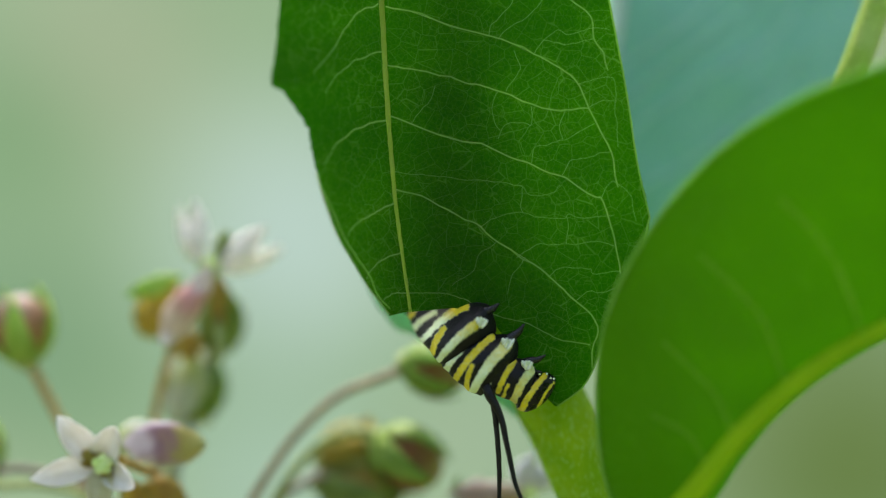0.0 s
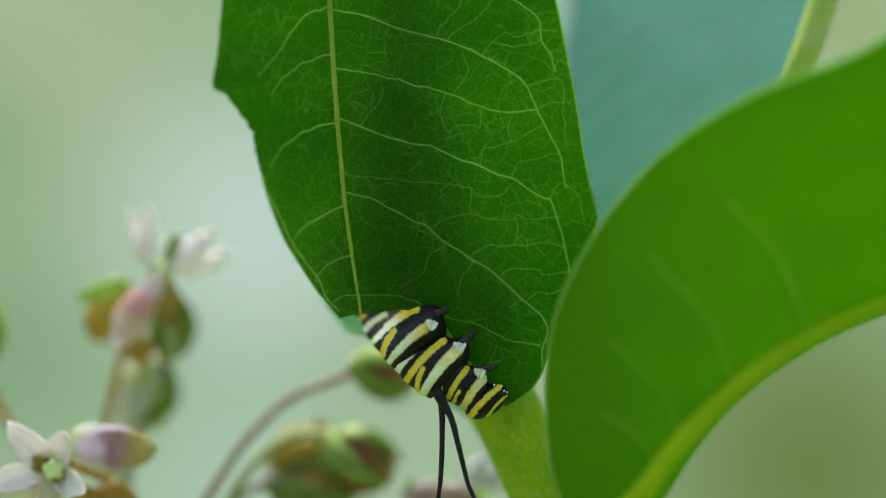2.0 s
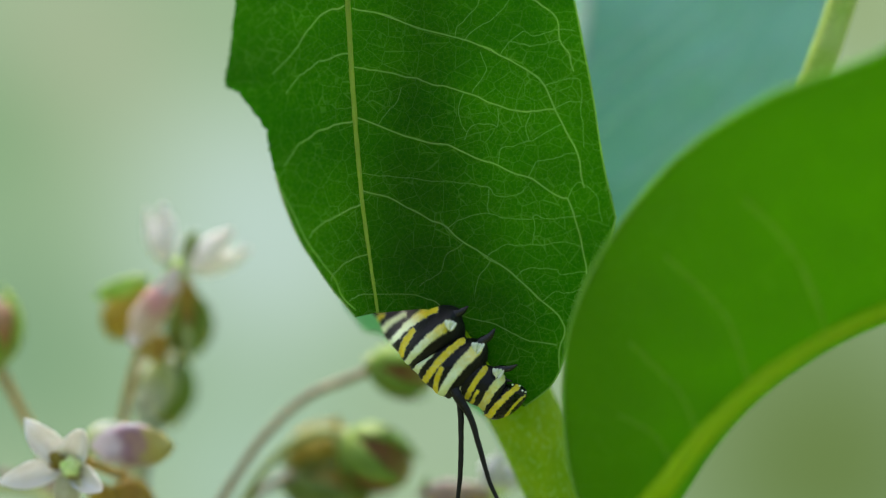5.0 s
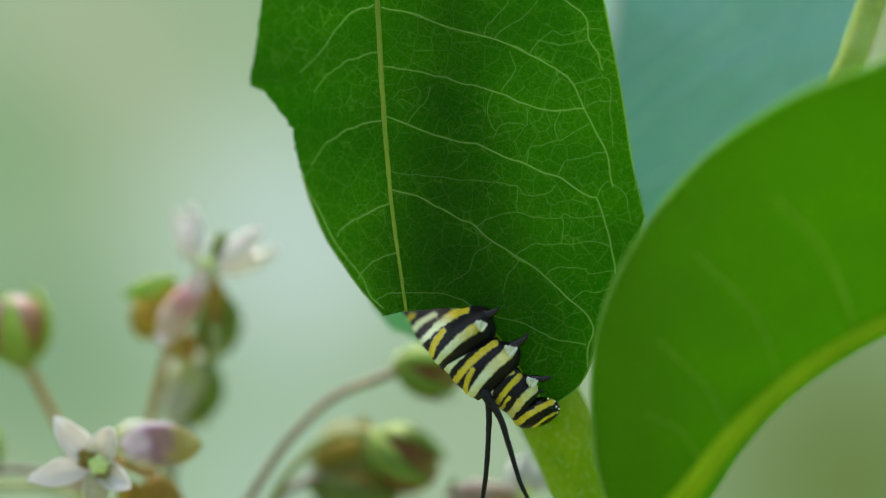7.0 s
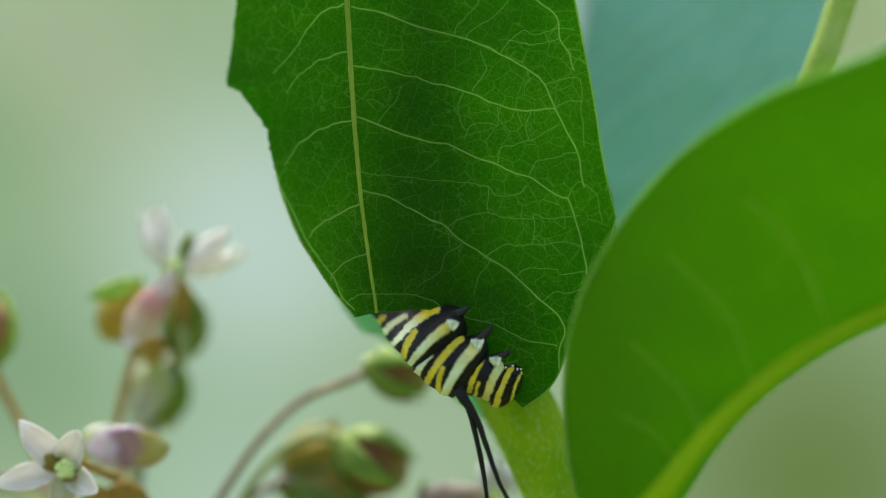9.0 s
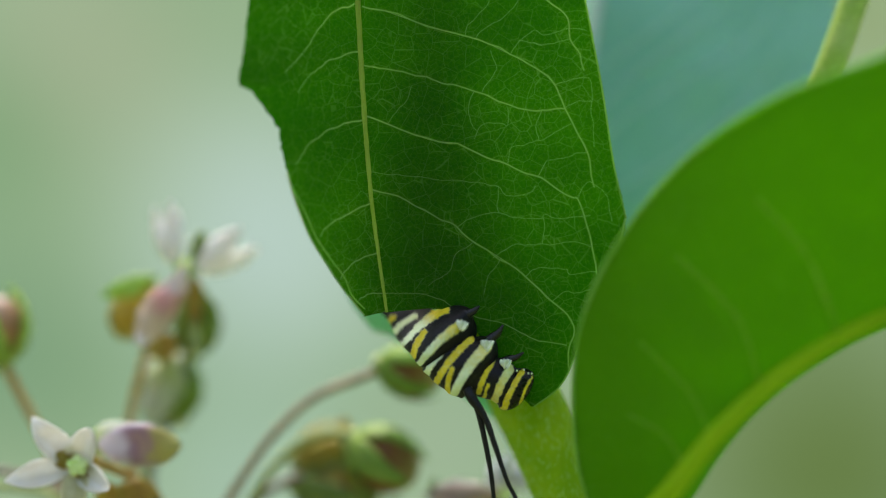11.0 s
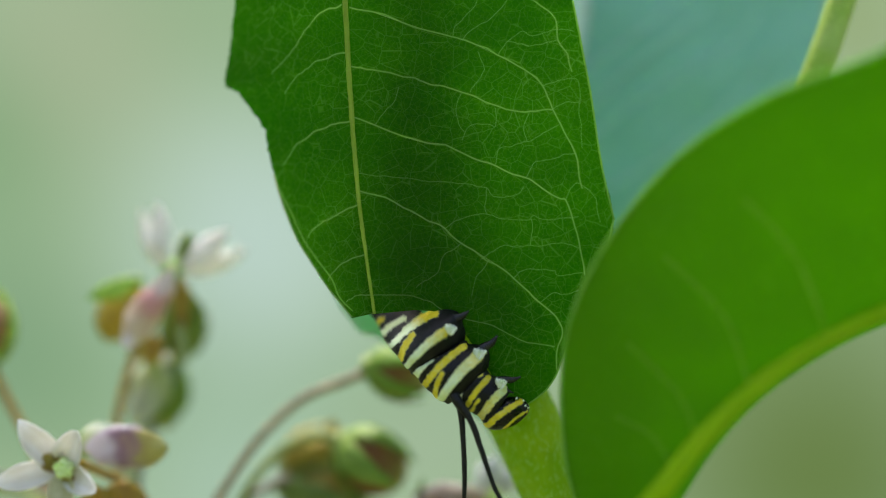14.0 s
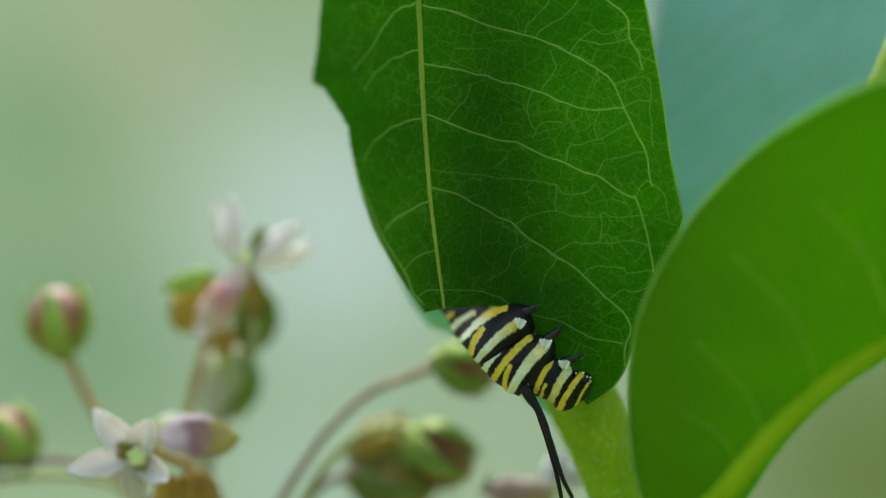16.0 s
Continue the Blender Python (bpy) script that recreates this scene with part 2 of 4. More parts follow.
# a darker, less orange brown for the arching stalk
M_PEDICEL_DULL = plain_material("pedicel_dull_brown", (0.22, 0.16, 0.09), (0.32, 0.24, 0.14), 200, 0.6, 0.3, None, 0.3, 0.5)
M_PEDICEL_G = plain_material("pedicel_green", (0.22, 0.28, 0.08), (0.33, 0.38, 0.14), 200, 0.6, 0.3, None, 0.3, 0.5)
M_PEDICEL_D = plain_material("pedicel_purple", (0.13, 0.09, 0.09), (0.20, 0.16, 0.13), 200, 0.6, 0.3, None, 0.3, 0.5)


def skin_material(name, rough):
    """Black skin banded in greenish white and yellow, with fine wrinkles; the bands lie in the mesh."""
    k = Mat(name)
    bands = []
    for which in ("pale", "gold"):
        node = k.t.nodes.new("ShaderNodeAttribute")
        node.attribute_name = which
        bands.append(node.outputs["Fac"])
    blot, fine = k.noise(700.0, 3.0), k.noise(2600.0, 2.0)
    white = k.mix(k.smooth(blot, 0.35, 0.7), (0.77, 0.88, 0.59), (0.67, 0.79, 0.45))
    yellow = k.mix(k.smooth(blot, 0.3, 0.7), (0.76, 0.63, 0.025), (0.62, 0.50, 0.018))
    k.base(k.mix(bands[0], k.mix(k.smooth(fine, 0.4, 0.8), (0.0035, 0.0035, 0.0035), (0.009, 0.008, 0.006)), k.mix(bands[1], white, yellow)))
    k.gloss(k.smooth(fine, 0.3, 0.7, rough, rough + 0.15), 0.25)
    k.bump(k.math('ADD', k.math('MULTIPLY', bands[0], 0.6), k.math('ADD', blot, k.math('MULTIPLY', fine, 0.3))), 0.5, 0.0003)
    return k.m


M_SKIN = skin_material("caterpillar_skin", 0.42)
M_HEAD = skin_material("caterpillar_head", 0.22)
M_LEG = plain_material("caterpillar_leg", (0.004, 0.004, 0.004), (0.010, 0.010, 0.010), 900, 0.28, 0.4)
M_BLACK = plain_material("caterpillar_black", (0.004, 0.004, 0.004), (0.008, 0.008, 0.007), 900, 0.38, 0.25)
M_TUFT = plain_material("leg_patch_white", (0.62, 0.72, 0.52), (0.82, 0.88, 0.72), 1200, 0.7, 0.1)

# ---- mesh helpers ----


def part(name, bm, material, parent=None, label="", smooth=True):
    """One mesh object, from a bmesh or a finished mesh, under a thing or a part."""
    if isinstance(bm, bpy.types.Mesh):
        me = bm
        me.name = name
    else:
        me = bpy.data.meshes.new(name)
        for f in bm.faces:
            f.smooth = smooth
        bm.to_mesh(me)
        bm.free()
    me.materials.append(material)
    ob = new(name, me)
    if parent is not None:
        ob.parent = parent
    if label:
        ob["label"] = label
    return ob


def spline(points, n):
    """n points along a smooth curve through those given."""
    p = np.array(points, float)
    ext = np.vstack([2 * p[0] - p[1], p, 2 * p[-1] - p[-2]])
    out = []
    for s in np.linspace(0, len(p) - 1, n):
        i = min(int(s), len(p) - 2)
        u = s - i
        a, b, c, d = ext[i:i + 4]
        out.append(0.5 * (2 * b + (c - a) * u + (2 * a - 5 * b + 4 * c - d) * u ** 2 + (3 * b - a - 3 * c + d) * u ** 3))
    return np.array(out)


def straight(points, n):
    p = np.array(points, float)
    s = np.linspace(0, len(p) - 1, n)
    return np.stack([np.interp(s, range(len(p)), p[:, i]) for i in range(p.shape[1])], 1)


def tube(points, radii, n=40, sides=12, rough=0.0, flat=1.0):
    """A tapering round stalk along a smooth curve, closed at both ends. Points in metres."""
    pts = [Vector(q) for q in spline(points, n)]
    rad = np.interp(np.linspace(0, 1, n), np.linspace(0, 1, len(radii)), radii)
    bm = bmesh.new()
    rings, side = [], Vector((0, -1, 0))
    for i, q in enumerate(pts):
        d = (pts[min(i + 1, n - 1)] - pts[max(i - 1, 0)]).normalized()
        side = (side - d * side.dot(d)).normalized()
        up = d.cross(side)
        ring = []
        for j in range(sides):
            a = 2 * math.pi * j / sides
            r = rad[i] * (1 + rough * noise.noise(q * 900 + Vector((a, 0, 0))))
            ring.append(bm.verts.new(q + (side * math.cos(a) * flat + up * math.sin(a)) * r))
        rings.append(ring)
    for a, b in zip(rings, rings[1:]):
        for j in range(sides):
            bm.faces.new((a[j], a[(j + 1) % sides], b[(j + 1) % sides], b[j]))
    bm.faces.new(rings[0][::-1])
    bm.faces.new(rings[-1])
    bmesh.ops.recalc_face_normals(bm, faces=bm.faces)
    return bm


def blade(inner, outer, cols=26, bulge=0.0, thick=0.16 * MM, ripple=0.0, nick=0.0, waves=0.0):
    """A leaf's half between two edges (rows of points in metres), swelling by bulge towards -y: two skins and a thin rim."""
    a, b = np.array(inner, float), np.array(outer, float)
    n = len(a)
    way = b - a
    size = np.maximum(np.linalg.norm(way, axis=1, keepdims=True), 1e-6)
    worn = np.array([noise.noise(Vector(q) * 1500) + 0.5 * noise.noise(Vector(q) * 4000) for q in b])[:, None]
    b = b + way / size * np.minimum(nick, size * 0.4) * worn
    u = np.linspace(0, 1, cols + 1)[None, :, None]
    front = a[:, None] * (1 - u) + b[:, None] * u
    swell = np.minimum(1.0, size / (8 * MM))[:, :, None]
    front[..., 1:2] -= bulge * np.sin(np.pi * u) * swell
    # slow ripples, sampled sparsely and spread over the blade
    ri, ci = np.linspace(0, n - 1, 40).astype(int), np.linspace(0, cols, 14).astype(int)
    rough = np.array([[noise.noise(Vector(front[i, j]) * 160) for j in ci] for i in ri])
    wide = np.stack([np.interp(np.arange(cols + 1), ci, row) for row in rough])
    tall = np.stack([np.interp(np.arange(n), ri, wide[:, j]) for j in range(cols + 1)], 1)
    front[..., 1] += ripple * tall + waves * u[..., 0] * np.sin(np.arange(n) * 0.13)[:, None]
    back = front + np.array((0, thick, 0))
    verts = np.concatenate([front.reshape(-1, 3), back.reshape(-1, 3)])
    k = np.arange(n * (cols + 1)).reshape(n, cols + 1)
    f = np.stack([k[:-1, :-1], k[:-1, 1:], k[1:, 1:], k[1:, :-1]], -1).reshape(-1, 4)
    m = n * (cols + 1)
    rim = np.concatenate([k[0, :], k[1:, -1], k[-1, -2::-1], k[-2:0:-1, 0]])
    nxt = np.roll(rim, -1)
    faces = np.concatenate([f, f[:, ::-1] + m, np.stack([nxt, rim, rim + m, nxt + m], -1)])
    me = bpy.data.meshes.new("blade")
    me.from_pydata(verts.tolist(), [], faces.tolist())
    me.validate()
    me.polygons.foreach_set("use_smooth", [True] * len(me.polygons))
    return me


def drop_shape(length, width, thick, curl=0.0, tip=0.9, fat=0.45, cup=0.0, n=14, sides=12):
    """A petal, hood or sepal: a pointed rounded boat along local +Z, curling towards local -Y by curl radians."""
    bm = bmesh.new()
    rings = []
    for i in range(n + 1):
        s = i / n
        w = (math.sin(math.pi * min(1.0, s / (2 * fat)) if s < fat else math.pi * (0.5 + 0.5 * (s - fat) / (1 - fat)))) ** tip
        w = max(w, 0.06 if i == 0 else 0.015)
        a = curl * s
        cy = -length * (1 - math.cos(a)) / curl if curl else 0.0
        cz = length * math.sin(a) / curl if curl else length * s
        ring = []
        for j in range(sides):
            b = 2 * math.pi * j / sides
            x = width / 2 * w * math.cos(b)
            y = thick / 2 * w * math.sin(b) - cup * (x / (width / 2)) ** 2 * width
            ring.append(bm.verts.new((x, cy + y * math.cos(a), cz + y * math.sin(a))))
        rings.append(ring)
    for a, b in zip(rings, rings[1:]):
        for j in range(sides):
            bm.faces.new((a[j], a[(j + 1) % sides], b[(j + 1) % sides], b[j]))
    bm.faces.new(rings[0][::-1])
    bm.faces.new(rings[-1])
    bmesh.ops.recalc_face_normals(bm, faces=bm.faces)
    return bm


def aim(pos, way, face=(0, -1, 0)):
    """A pose whose +Z runs along way and whose -Y looks to face as far as it can."""
    z = Vector(way).normalized()
    y = -Vector(face)
    y = (y - z * y.dot(z)).normalized()
    x = y.cross(z)
    m = Matrix((x, y, z)).transposed().to_4x4()
    return Matrix.Translation(pos) @ m


def thing(name, label, category, at, group="", kind=""):
    ob = new(name)
    ob.empty_display_size = 0.005
    ob.location = at
    return tagged(ob, label, category, group, kind)


def put(ob, m):
    ob.matrix_basis = m
    return ob


# ---- ground and distance ----
kg = Mat("meadow_ground")
g1, g2 = kg.noise(0.6, 5.0), kg.noise(14.0, 4.0)
kg.base(kg.mix(kg.smooth(g1, 0.3, 0.7), kg.mix(g2, (0.05, 0.09, 0.025), (0.10, 0.15, 0.05)), (0.14, 0.15, 0.07)))
kg.gloss(0.9, 0.2)
kg.bump(g2, 0.6, 0.05)
bm = bmesh.new()
bmesh.ops.create_grid(bm, x_segments=60, y_segments=60, size=400)
for v in bm.verts:
    v.co.z = 0.5 * noise.noise(v.co * 0.02) * min(1.0, v.co.length / 60)
ground = part("ground", bm, kg.m)
tagged(ground, "green meadow ground far below the milkweed", "ground", kind="structure")

kb = Mat("far_meadow_glow")
bco = kb.coords()


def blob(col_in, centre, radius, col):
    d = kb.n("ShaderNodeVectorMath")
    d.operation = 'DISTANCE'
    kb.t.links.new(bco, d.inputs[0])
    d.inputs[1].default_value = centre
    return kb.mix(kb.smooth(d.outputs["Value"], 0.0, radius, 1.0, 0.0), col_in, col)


# meadow light is painted in: bright and dark patches on a backdrop that glows
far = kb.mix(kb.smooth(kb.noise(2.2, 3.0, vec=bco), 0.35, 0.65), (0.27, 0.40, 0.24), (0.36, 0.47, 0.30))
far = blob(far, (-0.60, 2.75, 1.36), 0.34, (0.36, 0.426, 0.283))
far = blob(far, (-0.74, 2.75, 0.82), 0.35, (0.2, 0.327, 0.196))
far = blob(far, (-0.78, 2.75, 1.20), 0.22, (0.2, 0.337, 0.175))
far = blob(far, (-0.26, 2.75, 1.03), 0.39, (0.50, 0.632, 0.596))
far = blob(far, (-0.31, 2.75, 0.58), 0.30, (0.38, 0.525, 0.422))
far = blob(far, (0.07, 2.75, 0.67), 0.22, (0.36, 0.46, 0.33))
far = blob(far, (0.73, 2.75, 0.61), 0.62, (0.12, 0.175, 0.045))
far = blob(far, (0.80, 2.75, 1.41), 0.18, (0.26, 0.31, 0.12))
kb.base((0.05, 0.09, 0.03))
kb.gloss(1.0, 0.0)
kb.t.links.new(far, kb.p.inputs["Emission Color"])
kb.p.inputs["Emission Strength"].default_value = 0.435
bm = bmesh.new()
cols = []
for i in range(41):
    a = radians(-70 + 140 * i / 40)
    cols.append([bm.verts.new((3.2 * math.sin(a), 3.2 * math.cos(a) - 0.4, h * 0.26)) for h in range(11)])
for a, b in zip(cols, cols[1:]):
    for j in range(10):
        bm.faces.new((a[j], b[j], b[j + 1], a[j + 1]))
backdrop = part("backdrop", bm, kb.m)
tagged(backdrop, "glowing backdrop painted as hazy pale green meadow and shrubs out of focus", "backdrop", kind="structure")

# ---- the plant's stem ----
stem = thing("milkweed_plant", "thick downy green milkweed stem behind a chewed leaf", "plant stem", place(20.4, 10.0, -34.6))


def under(parent, pts):
    """World points as points in the space of an unturned thing."""
    return [Vector(q) - parent.location for q in pts]


SHAFT = [place(150, 40, -1000), place(90, 22, -420), place(45, 12, -120), place(33.5, 11.0, -73.2), place(25.6, 10.0, -48.3), place(20.4, 10.0, -34.6), place(16.3, 9.0, -25.0),
         place(11.6, 9.5, -15.3), place(7.1, 10.0, -4.1), place(2.7, 11.0, 13.4), place(-0.9, 13.0, 31.4), place(-2.1, 17.0, 62.4), place(-1.4, 19.0, 87.8), place(0.4, 17.0, 118.9)]
part("shaft", tube(under(stem, SHAFT), [5.5 * MM, 5.2 * MM, 4.8 * MM, 4.5 * MM, 4.4 * MM, 4.4 * MM, 3.9 * MM, 3.4 * MM, 3.2 * MM, 3.0 * MM, 2.6 * MM], 120, 20, 0.03), M_STEM, stem)

part("node", tube(under(stem, [place(20.2, 10.0, -34.1), place(20.9, 10.0, -36.0), place(21.9, 10.0, -38.1)]), [4.2 * MM, 5.2 * MM, 4.4 * MM], 16, 20, 0.04), M_STEM, stem, "swollen green joint of the stem")
part("node", tube(under(stem, [place(-1.9, 18.8, 83.4), place(-1.5, 19.0, 86.4), place(-1.2, 19.0, 90.0)]), [2.8 * MM, 3.6 * MM, 2.8 * MM], 16, 20, 0.04), M_STEM, stem, "swollen green joint of the stem")


def petiole(owner, a, b, c, r0, r1, mat):
    pts = [owner.matrix_basis.inverted() @ place(*q) for q in (a, b, c)] if owner.matrix_basis != Matrix() else [place(*q) for q in (a, b, c)]
    part("petiole", tube(pts, [r0 * MM, r1 * MM], 18, 12), mat, owner, "short pale leaf stalk")


# ---- the eaten leaf ----
HINGE_TILT = -5.47
leaf = new("milkweed_leaf")
leaf.empty_display_size = 0.005
LEAF_AT = place(-5.60, 0, 11.00)
leaf.matrix_basis = Matrix.Translation(LEAF_AT) @ pose(0, 0, 0, 0, HINGE_TILT, 0)
tagged(leaf, "green translucent milkweed leaf with pale veins, chewed along its lower edge", "leaf")


def flat(points, fold=0.0):
    """Leaf-plane millimetres (across, along) as points in the leaf's space; the right half bends back."""
    return [(x * MM, fold * x * x * MM, z * MM) for x, z in points]


R_IN = [(2.2, 65.1), (1.6, 51.8), (0.7, 35.2), (0.1, 18.5), (-0.3, 8.5), (-0.5, -0.2), (-0.5, -6.2), (-0.3, -12.0),
        (0.0, -18.5), (4.9, -18.5), (8.7, -19.2), (10.0, -21.3), (11.3, -23.5), (12.6, -26.0), (13.6, -28.2), (14.9, -30.0), (15.9, -31.2)]
R_OUT = [(3.5, 65.0), (20.3, 50.3), (26.1, 33.1), (26.9, 16.1), (27.9, 5.9), (28.4, -2.9), (29.3, -10.1), (27.7, -14.6),
         (24.5, -20.1), (22.9, -23.3), (21.5, -26.2), (20.6, -27.9), (19.4, -29.3), (17.5, -30.7), (16.2, -31.3)]
FOLD = 0.0014
R_A, R_B = straight(flat(R_IN, FOLD), 6000), spline(flat(R_OUT, FOLD), 6000)
RUN = np.concatenate([[0.0], np.cumsum(np.linalg.norm(np.diff(R_B, axis=0), axis=1))])
# close rows over the lower part of the blade, wide ones above
FINE = np.searchsorted(RUN, np.concatenate([np.linspace(0, RUN[1100], 40), np.linspace(RUN[1105], RUN[-1] * 0.9999, 760)]))
FINE = np.minimum(FINE, 5999)
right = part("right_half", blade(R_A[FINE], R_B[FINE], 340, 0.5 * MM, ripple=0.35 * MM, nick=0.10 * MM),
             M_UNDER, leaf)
L_IN = [(2.7, 64.5), (2.0, 51.4), (0.9, 35.0), (0.1, 18.5), (-0.3, 8.3), (-0.3, 7.3), (-0.3, 5.1), (-0.4, 3.5), (-0.5, 1.8),
        (-0.7, -1.5), (-0.7, -5.6), (-0.6, -9.6), (-0.5, -12.3), (-0.2, -15.0), (0.1, -18.4)]
L_OUT = [(0.7, 65.1), (-12.4, 55.2), (-15.5, 38.5), (-15.2, 21.0), (-18.2, 10.8), (-16.1, 9.7), (-14.0, 6.6), (-12.8, 4.7), (-12.8, 2.7),
         (-12.1, -0.7), (-11.2, -4.7), (-9.7, -9.0), (-7.9, -12.2), (-5.9, -15.1), (-3.1, -18.8)]
L_A, L_B = straight(flat(L_IN), 6000), straight(flat(L_OUT), 6000)
RUN = np.concatenate([[0.0], np.cumsum(np.linalg.norm(np.diff(L_B, axis=0), axis=1))])
FINE = np.minimum(np.searchsorted(RUN, np.concatenate([np.linspace(0, RUN[1100], 40), np.linspace(RUN[1105], RUN[-1], 500)])), 5999)
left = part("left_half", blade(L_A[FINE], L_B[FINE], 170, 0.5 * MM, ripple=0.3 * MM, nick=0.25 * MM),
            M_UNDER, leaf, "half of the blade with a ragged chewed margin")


TREES, DEPTHS = {}, {}


def survey(half):
    """Notes the depth of a blade's front skin, so that veins can lie on it."""
    front = list(half.data.vertices)[:len(half.data.vertices) // 2:5 if len(half.data.vertices) > 20000 else 1]
    tree = kdtree.KDTree(len(front))
    for v in front:
        tree.insert((v.co.x, 0, v.co.z), v.index)
    tree.balance()
    TREES[half.name], DEPTHS[half.name] = tree, [v.co.y for v in half.data.vertices]


survey(right)
survey(left)


DRAWN = {}


def raised(points, r0, r1, parent, name="vein", fold=0.0, lift=-0.02, mat=None, n=40, slim=0.2):
    """A vein that lies in the blade and stands proud of it on both sides."""
    line = spline(points, 40)
    if name == "vein":
        line = [(x + 0.24 * noise.noise(Vector((x * 0.55, z * 0.55, 3.1))), z + 0.24 * noise.noise(Vector((x * 0.55, z * 0.55, 8.7))) + 0.16 * noise.noise(Vector((x * 1.3, z * 1.3, 5.2)))) for x, z in line]
    pts = []
    for x, z in [line[i] for i in np.linspace(0, 39, 21).astype(int)]:
        y = 0.0
        if parent is not leaf:
            tree = TREES[parent.name]
            y = min(DEPTHS[parent.name][q[1]] for q in tree.find_n((x * MM, 0, z * MM), 4))
        pts.append((x * MM, y + lift * MM, z * MM))
    DRAWN.setdefault(parent.name, []).append((np.array(line), r0, r1))
    return part(name, tube(pts, [r0 * slim * MM, max(r1 * slim, 0.010) * MM], n, 8, 0.25), mat or M_VEIN, parent)


raised([(2.2, 65.1), (0.6, 35.2), (0.1, 18.5), (-0.3, 8.5), (-0.5, -0.2), (-0.5, -6.2), (-0.3, -12.0), (0.0, -18.5)], 0.66, 0.30, leaf, "midrib", lift=-0.15, mat=M_RIB, n=90, slim=0.6)
SECONDARY = [
    [(-0.1, 30.5), (7.9, 26.5), (15.4, 21.1), (20.8, 17.6), (22.4, 16.5), (24.0, 15.0), (24.7, 13.6), (24.8, 11.6), (25.6, 9.8), (26.0, 7.8)],
    [(0.6, 17.6), (3.0, 16.9), (8.1, 14.6), (12.1, 13.2), (13.9, 12.4), (17.4, 10.5), (20.3, 8.5), (22.2, 6.8), (22.9, 5.0), (23.3, 3.5), (24.3, 0.8), (25.5, -2.0), (25.7, -4.0), (25.8, -6.0)],
    [(0.1, 10.8), (3.6, 9.8), (7.5, 8.5), (10.0, 7.5), (13.2, 6.3), (16.9, 4.3), (20.8, 3.4), (23.3, 3.5)],
    [(-0.2, 4.8), (2.3, 3.5), (6.8, 1.4), (10.1, 0.3), (13.3, -1.4), (15.9, -2.6), (18.7, -4.0), (20.3, -5.0), (22.9, -7.0), (23.8, -7.3), (24.3, -9.6), (24.8, -11.3), (25.0, -13.4), (25.2, -16.4)],
    [(-0.3, -4.1), (2.8, -5.2), (6.0, -7.2), (7.4, -8.3), (9.2, -9.2), (11.6, -11.8), (15.4, -14.5), (16.6, -15.9), (19.0, -18.5), (21.4, -21.2), (21.7, -23.2), (21.2, -24.6), (20.8, -27.1)],
    [(-0.1, -16.3), (3.8, -16.6), (6.3, -17.6), (8.2, -18.8), (11.1, -20.4), (14.0, -21.4), (16.6, -23.0), (17.9, -23.6), (20.8, -24.5)]]
WEIGHT = (0.18, 0.19, 0.18, 0.20, 0.20, 0.10)
for line, w in zip(SECONDARY, WEIGHT):
    raised(line, w * 0.9, 0.16, right)
# minor veins that fork off and loop back
raised([(-0.4, -1.9), (4.7, -2.9), (9.7, -4.0), (13.3, -4.6), (14.6, -4.9)], 0.075, 0.065, right)
raised([(9.2, -9.3), (10.6, -8.5), (14.0, -8.2), (16.3, -8.8), (18.9, -9.2), (19.6, -8.8), (21.3, -9.5), (25.0, -9.3)], 0.075, 0.065, right)
raised([(13.1, -13.2), (15.6, -12.1), (17.3, -12.0), (19.3, -12.3), (22.0, -12.4), (24.8, -13.0)], 0.075, 0.065, right)
raised([(16.7, -15.9), (18.0, -15.1), (21.4, -15.5), (22.0, -16.1), (25.2, -16.1)], 0.075, 0.065, right)
raised([(19.7, -18.9), (21.1, -18.0), (22.4, -18.4), (24.2, -18.1)], 0.075, 0.065, right)
raised([(12.3, 13.2), (12.9, 14.5), (14.2, 15.5), (15.4, 16.8), (15.9, 19.1)], 0.075, 0.065, right)
raised([(13.6, 12.5), (14.7, 13.8), (16.5, 14.4), (17.9, 15.4), (19.1, 16.8), (19.6, 18.7)], 0.075, 0.065, right)
raised([(17.4, 10.4), (18.2, 11.6), (20.4, 13.0), (21.7, 12.5), (24.1, 12.9), (26.5, 12.5)], 0.075, 0.065, right)
raised([(15.9, -2.4), (16.4, -0.8), (17.8, -0.3), (19.5, 0.1), (20.9, 0.3), (23.8, 1.6)], 0.075, 0.065, right)
raised([(12.2, 0.9), (13.3, 2.4), (15.7, 2.4), (16.3, 2.1), (16.6, 4.1)], 0.075, 0.065, right)
raised([(19.4, -4.2), (20.6, -2.5), (23.0, -2.3), (25.5, -1.8)], 0.075, 0.065, right)
raised([(13.7, 6.4), (15.2, 8.4), (15.6, 9.1), (15.1, 11.1)], 0.075, 0.065, right)
raised([(13.3, -4.6), (14.6, -5.0), (15.2, -6.1), (17.9, -6.3), (19.0, -5.4)], 0.075, 0.065, right)
raised([(23.8, -7.3), (24.7, -5.9), (25.7, -5.5), (27.3, -7.2), (27.5, -10.2)], 0.075, 0.065, right)
raised([(22.5, 6.4), (24.9, 6.9), (26.6, 6.7), (26.5, 2.7), (26.3, -1.4)], 0.075, 0.065, right)
raised([(23.3, 3.6), (24.6, 4.1), (26.7, 4.0)], 0.075, 0.065, right)
raised([(2.3, 3.5), (3.1, 4.8), (4.7, 6.0), (5.4, 7.9)], 0.075, 0.065, right)
raised([(12.7, 6.4), (11.8, 4.3), (12.0, 3.0), (12.6, 1.9)], 0.075, 0.065, right)
